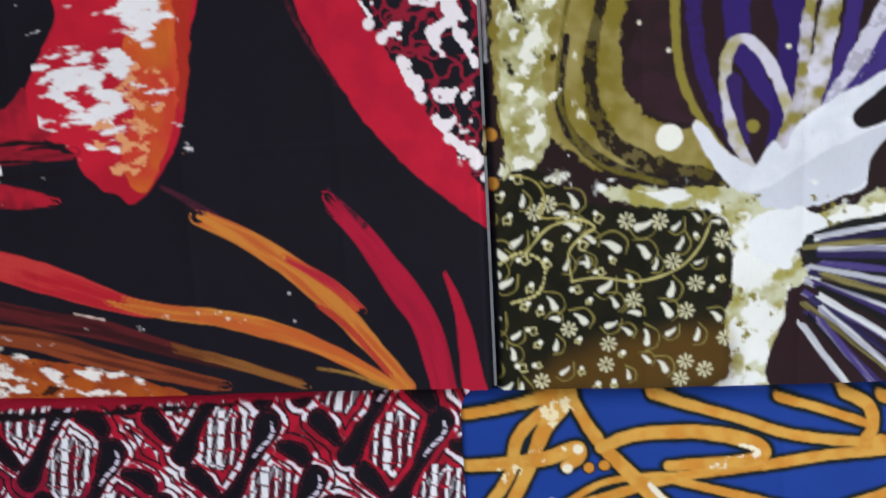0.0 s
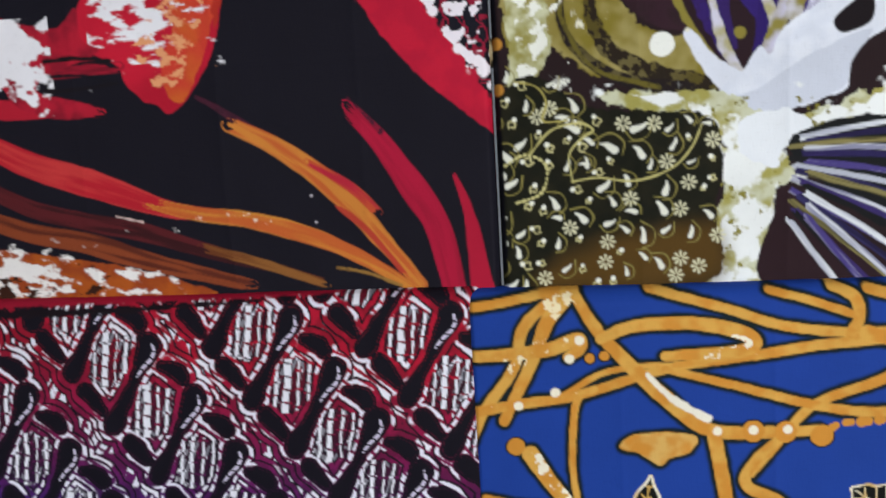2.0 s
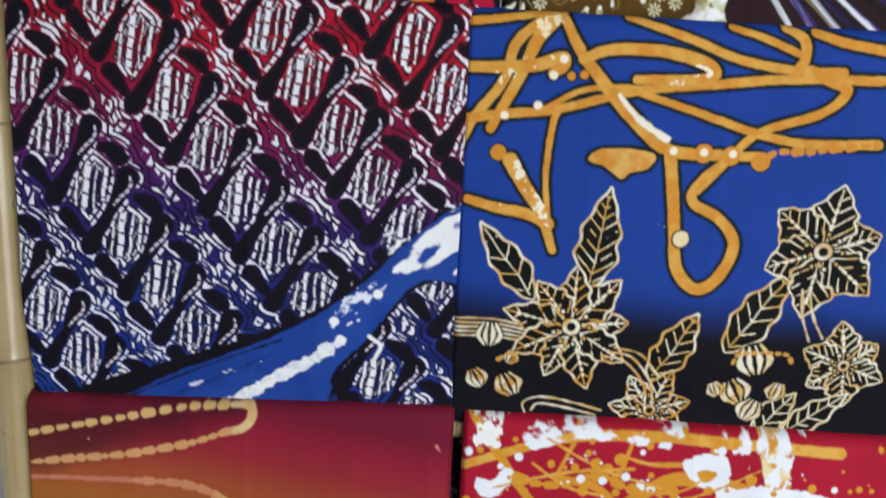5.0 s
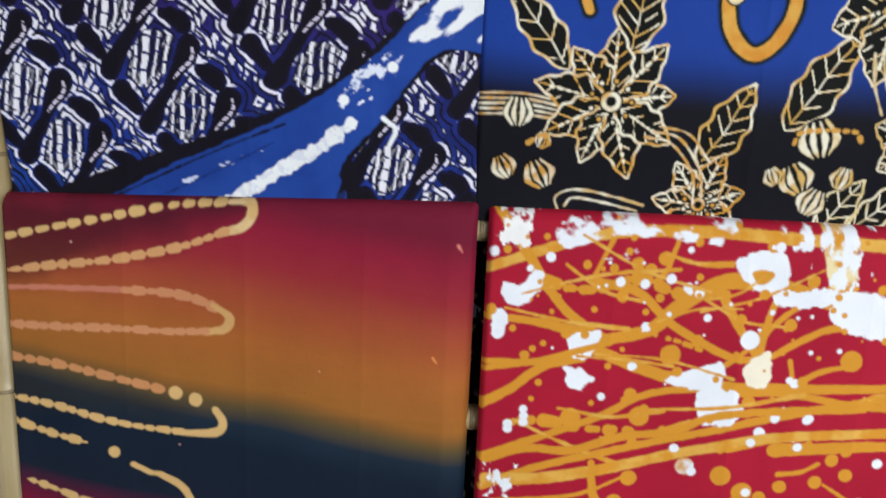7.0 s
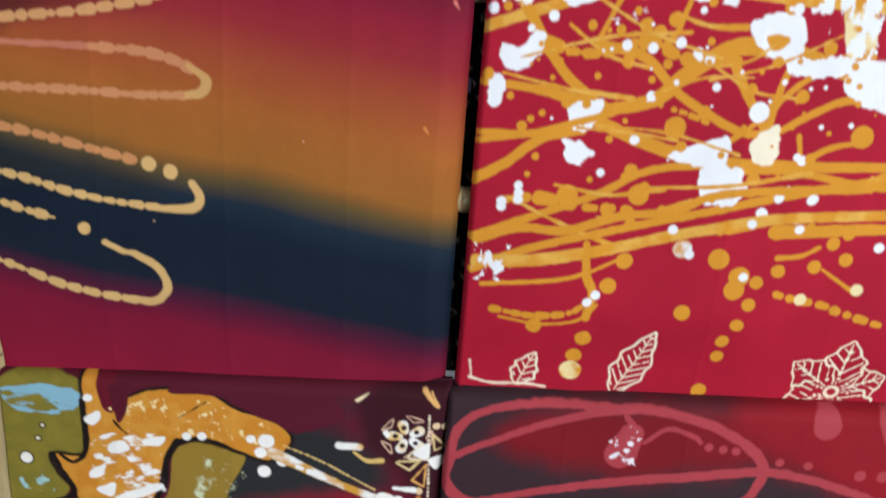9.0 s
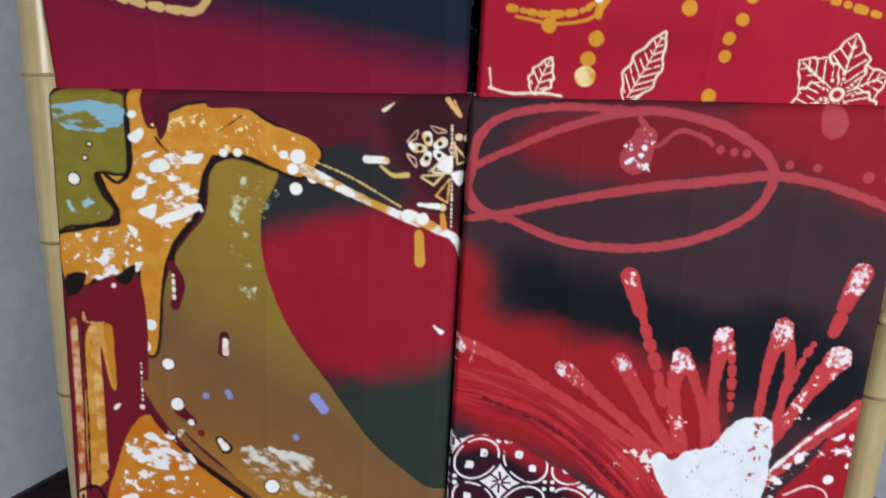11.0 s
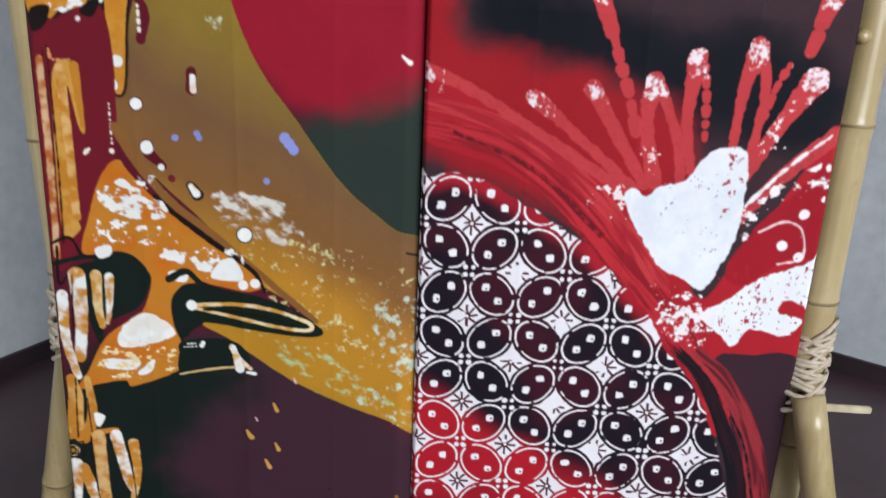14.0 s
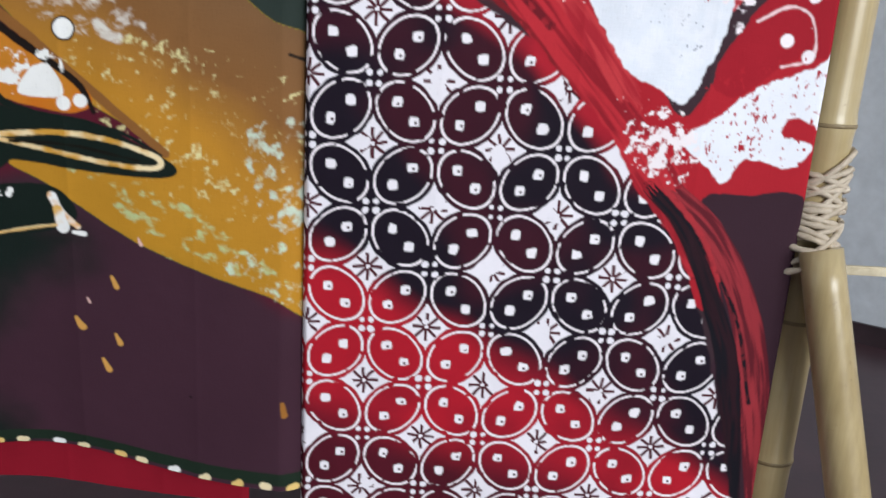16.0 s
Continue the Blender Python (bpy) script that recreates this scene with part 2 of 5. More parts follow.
def value_noise(x, z, scale, seed=0, octaves=3):
    """Smooth noise from 0 to 1 over arrays of millimetres; scale: the size of its spots."""
    out, amp, total = np.zeros_like(x), 1.0, 0.0
    for o in range(octaves):
        c, s = math.cos(0.5 + 1.1 * o), math.sin(0.5 + 1.1 * o)
        u, v = (x * c + z * s) / scale * 2 ** o + 31.7 * seed + 5000, (z * c - x * s) / scale * 2 ** o + 17.3 * seed + 5000
        i, j = np.floor(u).astype(np.int64), np.floor(v).astype(np.int64)
        f, g = u - i, v - j
        f, g = f * f * (3 - 2 * f), g * g * (3 - 2 * g)

        def lattice(a, b):
            h = (a * 374761393 + b * 668265263 + (seed * 7 + o) * 974711) & 0x7FFFFFFF
            h = ((h ^ (h >> 13)) * 1274126177) & 0x7FFFFFFF
            return ((h ^ (h >> 16)) & 0xFFFF) / 65535.0

        out += amp * ((lattice(i, j) * (1 - f) + lattice(i + 1, j) * f) * (1 - g) + (lattice(i, j + 1) * (1 - f) + lattice(i + 1, j + 1) * f) * g)
        total, amp = total + amp, amp * 0.5
    return out / total


def step01(e0, e1, x):
    k = np.clip((x - e0) / (e1 - e0), 0, 1)
    return k * k * (3 - 2 * k)


SAG = None          # how the cloth in hand has sagged: adds to points along and up it


def points_of(text):
    p = np.array([[float(v) for v in q.split(",")] for q in text.split()])
    return p + SAG(p[:, 0], p[:, 1]) if SAG else p


def smooth_curve(p, closed=False, n=7):
    """A Catmull-Rom curve through the points."""
    if len(p) < 3 and not closed:
        return p
    q = np.vstack([p[-1], p, p[0], p[1]]) if closed else np.vstack([2 * p[0] - p[1], p, 2 * p[-1] - p[-2]])
    out = []
    for k in range(1, len(q) - 2):
        for s in np.arange(n) / n:
            a, b, c, d = q[k - 1], q[k], q[k + 1], q[k + 2]
            out.append(0.5 * (2 * b + (c - a) * s + (2 * a - 5 * b + 4 * c - d) * s * s + (3 * b - a - 3 * c + d) * s ** 3))
    if not closed:
        out.append(p[-1])
    return np.array(out)


class Dye:
    """Wax and dye on one cloth: colours on a fine grid of the cloth, in millimetres along (x) and up (z) the rack."""

    def __init__(self, x0, x1, z0, z1, step, base):
        self.xs, self.zs = np.arange(x0, x1 + 0.01, step), np.arange(z1, z0 - 0.01, -step)
        self.x, self.z = np.meshgrid(self.xs, self.zs)
        self.c = np.empty((*self.x.shape, 3))
        self.c[:] = hexcol(base)
        self.step, self.seed = step, 0
        self.wx = 3.0 * (value_noise(self.x, self.z, 22, 91, 2) - 0.5)
        self.wz = 3.0 * (value_noise(self.x, self.z, 22, 92, 2) - 0.5)

    def window(self, lo, hi):
        i0, i1 = np.searchsorted(-self.zs, [-hi[1], -lo[1]])
        j0, j1 = np.searchsorted(self.xs, [lo[0], hi[0]])
        return (slice(max(i0 - 1, 0), i1 + 1), slice(max(j0 - 1, 0), j1 + 1))

    def noise(self, w, scale, seed=None, octaves=3):
        self.seed += 1
        return value_noise(self.x[w], self.z[w], scale, self.seed if seed is None else seed, octaves)

    def lay(self, w, m, col, col2=None, mottle=14):
        """Dye col where m is 1; col2 shows through in spots."""
        c = hexcol(col)
        if col2:
            k = step01(0.3, 0.7, self.noise(w, mottle))[..., None]
            c = c * (1 - k) + hexcol(col2) * k
        m = np.clip(m, 0, 1)[..., None]
        self.c[w] = self.c[w] * (1 - m) + c * m

    def distance(self, p, r, w):
        """Distance to a line of points with a radius at each."""
        x, z = self.x[w], self.z[w]
        best = np.full(x.shape, 1e6)
        if len(p) == 1:
            return np.hypot(x - p[0][0], z - p[0][1]) - r[0]
        for (ax, az), (bx, bz), ra, rb in zip(p, p[1:], r, r[1:]):
            dx, dz = bx - ax, bz - az
            k = np.clip(((x - ax) * dx + (z - az) * dz) / (dx * dx + dz * dz + 1e-9), 0, 1)
            np.minimum(best, np.hypot(x - ax - k * dx, z - az - k * dz) - (ra + (rb - ra) * k), out=best)
        return best

    def stroke(self, text, w0, w1, col, col2=None, rough=0.5, soft=0.9, mid=None, halo=None, dry=0.0, curve=True):
        """A brush or wax line, w0 wide at its start and w1 at its end. halo: a colour that rims it; dry: bristle streaks."""
        p = points_of(text)
        p = smooth_curve(p) if curve else p
        s = np.linspace(0, 1, len(p))
        r = np.interp(s, [0, 0.5, 1], [w0, (w0 + w1) / 2 if mid is None else mid, w1]) / 2
        pad = r.max() + 8
        w = self.window(p.min(0) - pad, p.max(0) + pad)
        if self.x[w].size == 0:
            return
        d = self.distance(p, r, w) + rough * 3 * (self.noise(w, 7, octaves=2) - 0.5)
        if halo:
            self.lay(w, 1 - step01(2.0, 5.6, d), halo)
        m = 1 - step01(-soft, soft, d)
        if dry:
            m = m * (1 - dry * step01(0.5, 0.62, self.noise(w, 5)))
        self.lay(w, m, col, col2)

    def brush(self, text, w0, w1, col, col2=None, mid=None, dry=0.3, ends=(0.12, 0.06)):
        """A brush stroke: streaks of two colours run along it, and the bristles part at its ends and edges."""
        p = smooth_curve(points_of(text), n=10)
        long = np.concatenate([[0], np.cumsum(np.hypot(*np.diff(p, axis=0).T))])
        r = np.interp(long / long[-1], [0, 0.5, 1], [w0, (w0 + w1) / 2 if mid is None else mid, w1]) / 2
        w = self.window(p.min(0) - r.max() - 6, p.max(0) + r.max() + 6)
        x, z = self.x[w], self.z[w]
        if x.size == 0:
            return
        best, along, side = np.full(x.shape, 1e6), np.zeros(x.shape), np.zeros(x.shape)
        for (ax, az), (bx, bz), ra, rb, la, lb in zip(p, p[1:], r, r[1:], long, long[1:]):
            dx, dz = bx - ax, bz - az
            k = np.clip(((x - ax) * dx + (z - az) * dz) / (dx * dx + dz * dz + 1e-9), 0, 1)
            dist, rad = np.hypot(x - ax - k * dx, z - az - k * dz), ra + (rb - ra) * k
            near = dist - rad < best
            best[near] = (dist - rad)[near]
            along[near] = (la + (lb - la) * k)[near]
            side[near] = (np.sign(dx * (z - az) - dz * (x - ax)) * dist / rad)[near]
        self.seed += 1
        s = along / long[-1]
        streak = value_noise(along / 9, side * r.max(), 2.6, self.seed, 3)
        fray = np.clip((ends[0] - s) / max(ends[0], 1e-3), 0, 1) + np.clip((s - 1 + ends[1]) / max(ends[1], 1e-3), 0, 1)
        thr = 0.30 * dry + 0.62 * fray + 0.25 * dry * step01(0.6, 1.0, np.abs(side))
        m = (1 - step01(-0.7, 0.9, best + 1.6 * (value_noise(along / 4, side * r.max(), 4, self.seed + 3, 2) - 0.5))) * step01(thr - 0.10, thr + 0.06, streak + 0.12)
        c = hexcol(col)
        if col2:
            k = step01(0.35, 0.65, value_noise(along / 12, side * r.max(), 4.5, self.seed + 9, 3))[..., None]
            c = c * (1 - k) + hexcol(col2) * k
        m = m[..., None]
        self.c[w] = self.c[w] * (1 - m) + c * m

    def beads(self, text, r, gap, col, col2=None, thread=0.0):
        """A line of wax drops."""
        p = smooth_curve(points_of(text), n=12)
        at = np.concatenate([[0], np.cumsum(np.hypot(*np.diff(p, axis=0).T))])
        rnd = random.Random(int(abs(p[0][0] * 7 + p[0][1] * 3)) + len(p))
        s = 0.0
        if thread:
            self.stroke(" ".join(f"{a:.1f},{b:.1f}" for a, b in p[::4]), thread, thread, col, col2)
        while s < at[-1]:
            rr = r * rnd.uniform(0.65, 1.15)
            a, b = np.interp(s, at, p[:, 0]), np.interp(s, at, p[:, 1])
            e = min(s + rr * rnd.uniform(0.4, 2.2), at[-1])
            q = np.array([[a, b], [np.interp(e, at, p[:, 0]), np.interp(e, at, p[:, 1])]])
            w = self.window(q.min(0) - r - 4, q.max(0) + r + 4)
            if self.x[w].size:
                self.lay(w, 1 - step01(-0.8, 0.8, self.distance(q, [rr, rr * 0.85], w) + self.noise(w, 6) - 0.5), col, col2)
            s = e + 1.75 * rr + gap * rnd.uniform(0.5, 1.3)

    def shape(self, text, col, col2=None, rough=0.8, soft=0.9, halo=None, grain=8, curve=True, mottle=14):
        """A filled form with a slightly ragged edge."""
        p = points_of(text)
        p = smooth_curve(p, True) if curve else p
        w = self.window(p.min(0) - 10, p.max(0) + 10)
        if self.x[w].size == 0:
            return
        d = self.inside(p, w) + rough * 3 * (self.noise(w, grain, octaves=3) - 0.5)
        if halo:
            self.lay(w, 1 - step01(2.0, 5.6, d), halo)
        self.lay(w, 1 - step01(-soft, soft, d), col, col2, mottle)

    def inside(self, p, w):
        x, z = self.x[w], self.z[w]
        odd = np.zeros(x.shape, bool)
        q = np.vstack([p, p[:1]])
        for (ax, az), (bx, bz) in zip(q, q[1:]):
            if az != bz:
                odd ^= ((az > z) != (bz > z)) & (x < (bx - ax) * (z - az) / (bz - az) + ax)
        d = self.distance(q, np.zeros(len(q)), w)
        return np.where(odd, -d, d)

    def flecks(self, text, col, scale=9, amount=0.5, stretch=1.0, soft=0.05, fade=6, turn=0.0, seed=None, only=None):
        """Broken wax: ragged flecks of col inside a form, thinning out at its edge. amount: 0 none, 1 all."""
        p = smooth_curve(points_of(text), True)
        w = self.window(p.min(0) - 4, p.max(0) + 4)
        if self.x[w].size == 0:
            return
        edge = np.clip(-self.inside(p, w) / fade, 0, 1)
        self.seed += 1
        c, s = math.cos(radians(turn)), math.sin(radians(turn))
        x, z = self.x[w] * c + self.z[w] * s, self.z[w] * c - self.x[w] * s
        n = 0.75 * value_noise(x / stretch, z, scale, self.seed, 4) + 0.25 * value_noise(x / stretch, z, scale * 3, self.seed + 50, 2)
        thr = 0.555 + 0.25 * (1 - 2 * amount) + 0.22 * (1 - edge)
        m = step01(thr - soft, thr + soft, n)
        if only:
            m = m * (np.abs(self.c[w] - hexcol(only)).sum(-1) < 0.22)
        self.lay(w, m, col)

    def dots(self, text, r, col, halo=None, col2=None):
        for p in points_of(text):
            w = self.window(p - r - 6, p + r + 6)
            if self.x[w].size == 0:
                continue
            d = self.distance(p[None], [r], w) + 1.2 * (self.noise(w, 6, octaves=2) - 0.5)
            if halo:
                self.lay(w, 1 - step01(1.0, 2.4, d), halo)
            self.lay(w, 1 - step01(-0.8, 0.8, d), col, col2)

    def wash(self, text, col, spread=20, strength=1.0):
        """A soft pool of dye round a form."""
        p = smooth_curve(points_of(text), True)
        w = self.window(p.min(0) - 2 * spread, p.max(0) + 2 * spread)
        if self.x[w].size == 0:
            return
        d = self.inside(p, w) + spread * (self.noise(w, 30) - 0.5)
        self.lay(w, strength * (1 - step01(-spread, spread, d)), col)

    def lines(self, text, gap, wide, col, turn=0.0, wobble=3.0):
        """Parallel wavering lines inside a form."""
        p = smooth_curve(points_of(text), True)
        w = self.window(p.min(0) - 4, p.max(0) + 4)
        if self.x[w].size == 0:
            return
        c, s = math.cos(radians(turn)), math.sin(radians(turn))
        q = self.x[w] * c + self.z[w] * s + wobble * (self.noise(w, 18) - 0.5)
        m = 1 - step01(wide / 2 - 0.6, wide / 2 + 0.6, np.abs((q / gap) % 1 - 0.5) * gap)
        self.lay(w, m * (self.inside(p, w) < 0), col)


def hang(dye, name, label, front, belly, hem_wave=0.0, back_drop=0.5, phase=0.0, rung_r=0.0165, tuck=0.0, lift=0.0, roll=0.0, slope=(0.0, 0.0)):
    """A cloth folded over its rung: the dyed front falls from the rung's front side, the plain back behind it.
    front: how far the front stands before the rack; belly: how far it swells lower down."""
    x, z = dye.x / 1000, dye.z / 1000
    ztop = dye.zs[0] / 1000
    wide, high = x.max() - x.min(), ztop - z.min()
    u, v = (x - x.min()) / wide, (ztop - z) / high
    drop = (ztop - z)
    # the shoulder over the rung
    r = rung_r
    k = np.clip(drop / r, 0, 1)
    y = -front + r * (1 - np.sqrt(np.clip(1 - (1 - k) ** 2, 0, 1)))
    y = y + belly * np.sin(np.pi * np.clip(v, 0, 1) ** 0.8) * -1
    y = y + (front - 0.006) * step01(0.72, 1.0, v) * tuck
    y = y + 0.0022 * (value_noise(dye.x, dye.z * 0.45, 120, 5 + int(phase * 10), 2) - 0.5) * np.clip(drop / 0.08, 0, 1) * 2
    y = y + 0.0009 * (value_noise(dye.x, dye.z, 30, 6 + int(phase * 10), 2) - 0.5)
    # pressed fold lines from storing the cloth
    for at, deep in ((0.26, 0.0007), (0.52, 0.0009), (0.77, 0.0006)):
        y = y - deep * np.exp(-np.abs(u - at) * wide / 0.006) * np.clip(drop / 0.05, 0, 1)
    y = y - 0.0006 * np.exp(-np.abs(drop - 0.5 * min(high, 0.42)) / 0.006)
    y = y + 0.003 * (value_noise(dye.x, dye.z * 0.25, 95, 8 + int(phase * 10), 2) - 0.5) * v
    # side edges turn back round the fold
    edge = np.minimum(x - x.min(), x.max() - x)
    y = y + 0.007 * (1 - np.clip(edge / 0.006, 0, 1)) ** 2
    y = y + roll * (1 - np.clip((x.max() - x) / 0.026, 0, 1)) ** 1.6 * np.clip(drop / 0.1, 0, 1)
    zz = z.copy()
    zz = zz + (slope[0] * (1 - u) + slope[1] * u) * np.exp(-drop / 0.07)
    if lift:
        zz = zz + lift * np.exp(-((u - 0.42) / 0.3) ** 2) * v ** 8
    if hem_wave:
        w = np.sin(2 * np.pi * (u * 0.9 + phase)) * v ** 3
        y = y - hem_wave * w
    nz, nx = x.shape
    verts = np.stack([x, y, zz], -1).reshape(-1, 3)
    idx = np.arange(nz * nx).reshape(nz, nx)
    quads = np.stack([idx[:-1, :-1], idx[1:, :-1], idx[1:, 1:], idx[:-1, 1:]], -1).reshape(-1, 4)
    # the back leaf, coarse, joined over the rung
    cols = np.unique(np.concatenate([np.arange(0, nx, 12), [nx - 1]]))
    back, bcol = [], []
    levels = [(-0.004, 0.0008), (0.006, 0.0), (0.017, -0.008), (0.02, -0.03)] + [(0.02 + 0.003 * math.sin(3 * q), -0.03 - back_drop * q) for q in np.linspace(0.1, 1, 8)]
    for by, bz in levels:
        for j in cols:
            back.append((x[0, j], by if bz > -0.02 else max(by, y[0, j] + 0.006), ztop + bz + slope[0] * (1 - u[0, j]) + slope[1] * u[0, j]))
            bcol.append(dye.c[min(nz - 1, int(max(0, -bz) * 1000 / dye.step)), j])
    n0 = nz * nx
    nb = len(cols)
    bidx = n0 + np.arange(len(levels) * nb).reshape(len(levels), nb)
    bq = np.stack([bidx[:-1, :-1], bidx[:-1, 1:], bidx[1:, 1:], bidx[1:, :-1]], -1).reshape(-1, 4)
    join = np.stack([idx[0, cols[:-1]], idx[0, cols[1:]], bidx[0, 1:], bidx[0, :-1]], -1)
    verts = np.vstack([verts, np.array(back)])
    faces = np.vstack([quads, bq, join]).astype(np.int32)
    me = bpy.data.meshes.new(name)
    me.vertices.add(len(verts))
    me.vertices.foreach_set("co", verts.astype(np.float32).ravel())
    me.loops.add(faces.size)
    me.loops.foreach_set("vertex_index", faces.ravel())
    me.polygons.add(len(faces))
    me.polygons.foreach_set("loop_start", np.arange(0, faces.size, 4, dtype=np.int32))
    me.polygons.foreach_set("use_smooth", np.ones(len(faces), bool))
    me.update(calc_edges=True)
    rgba = np.ones((len(verts), 4), np.float32)
    rgba[:n0, :3] = dye.c.reshape(-1, 3)
    rgba[n0:, :3] = np.array(bcol)
    layer = me.color_attributes.new("dye", "FLOAT_COLOR", "POINT")
    layer.data.foreach_set("color", np.clip(rgba, 0.001, 0.9).ravel())
    me.materials.append(COTTON)
    ob = tagged(new(name, me), label, "batik cloth", "batik cloths on the rack")
    ob.matrix_world = BASE
    return ob


STEP = 1.3
WHITE, CREAM, OCHRE = "e9edf4", "ece6cf", "d08d36"


def spot(d, m_of, cx, cz, reach, col, col2=None):
    """Lays one small form round a point; m_of gives its mask from local millimetres."""
    w = d.window((cx - reach, cz - reach), (cx + reach, cz + reach))
    if d.x[w].size:
        d.lay(w, m_of(d.x[w] + d.wx[w] - cx, d.z[w] + d.wz[w] - cz), col, col2)


def leaf(d, text, wide, line, fill, veins=5):
    """An outlined leaf with dotted veins, from its foot to its tip."""
    (ax, az), (bx, bz) = points_of(text)
    long = math.hypot(bx - ax, bz - az)
    ux, uz = (bx - ax) / long, (bz - az) / long

    def along(x, z):
        return (x * ux + z * uz) / long, x * -uz + z * ux

    def body(grow):
        def m(x, z):
            s, q = along(x, z)
            half = 0.8 * wide * np.sin(np.pi * np.clip(s, 0, 1) ** 0.8) * (1 + 0.1 * np.sin(24 * s))
            return 1 - step01(-0.7, 0.7, np.abs(q) - half - grow) * 1.0 - ((s < 0) | (s > 1))
        return m

    def vein(x, z):
        s, q = along(x, z)
        k = np.abs(((s - np.abs(q) / long * 0.9) * veins * 1.6) % 1 - 0.5) / (veins * 1.6) * long
        half = 0.8 * wide * np.sin(np.pi * np.clip(s, 0, 1) ** 0.8)
        inside = (np.abs(q) < half - 1.5) & (s > 0.06) & (s < 0.92)
        return np.maximum((1 - step01(0.6, 1.5, k)) * step01(0.3, 0.4, value_noise(x, z, 9, 71, 1)), 0.8 * (1 - step01(0.4, 1.3, np.abs(q)))) * inside

    reach = long + wide + 6
    spot(d, body(1.4), ax, az, reach, line, CREAM)
    spot(d, body(-1.4), ax, az, reach, fill)
    spot(d, vein, ax, az, reach, line, CREAM)


def flower(d, text, radius, petals, line, fill, turn=0.0):
    (cx, cz), = points_of(text)
    for k in range(petals):
        a = radians(turn) + 2 * math.pi * k / petals
        r = radius * (0.85 + 0.25 * ((k * 37) % 10) / 10)
        leaf(d, f"{cx + 5 * math.cos(a):.1f},{cz + 5 * math.sin(a):.1f} {cx + r * math.cos(a):.1f},{cz + r * math.sin(a):.1f}", radius * (0.42 if petals < 7 else 0.3), line, fill, 3)
        d.beads(f"{cx + 0.35 * r * math.cos(a):.1f},{cz + 0.35 * r * math.sin(a):.1f} {cx + 0.6 * r * math.cos(a):.1f},{cz + 0.6 * r * math.sin(a):.1f} {cx + 0.8 * r * math.cos(a):.1f},{cz + 0.8 * r * math.sin(a):.1f}", 1.7, 2.5, CREAM)
    d.dots(f"{cx},{cz}", radius * 0.13, line, fill, CREAM)
    d.dots(f"{cx},{cz}", radius * 0.07, fill)
    for k in range(9):
        a = 2 * math.pi * k / 9
        d.dots(f"{cx + radius * 0.27 * math.cos(a):.1f},{cz + radius * 0.27 * math.sin(a):.1f}", 1.7, CREAM if k % 2 else line, fill)


def pod(d, text, r, line, fill):
    """A seed pod: crescents round a dark middle."""
    (cx, cz), = points_of(text)
    d.dots(f"{cx},{cz}", r, fill)
    turn = (cx * 0.7 + cz * 0.3) % 1.2 - 0.6
    for k in (-0.8, -0.28, 0.28, 0.8):
        at = lambda s, q: f"{cx + r * (s * math.cos(turn) - q * math.sin(turn)):.1f},{cz + r * (s * math.sin(turn) + q * math.cos(turn)):.1f} "
        d.stroke(at(0.45 * k, -0.85) + at(k, -0.1) + at(0.55 * k, 0.8), 1.6, 1.6, line, CREAM, rough=0.7, mid=0.36 * r)


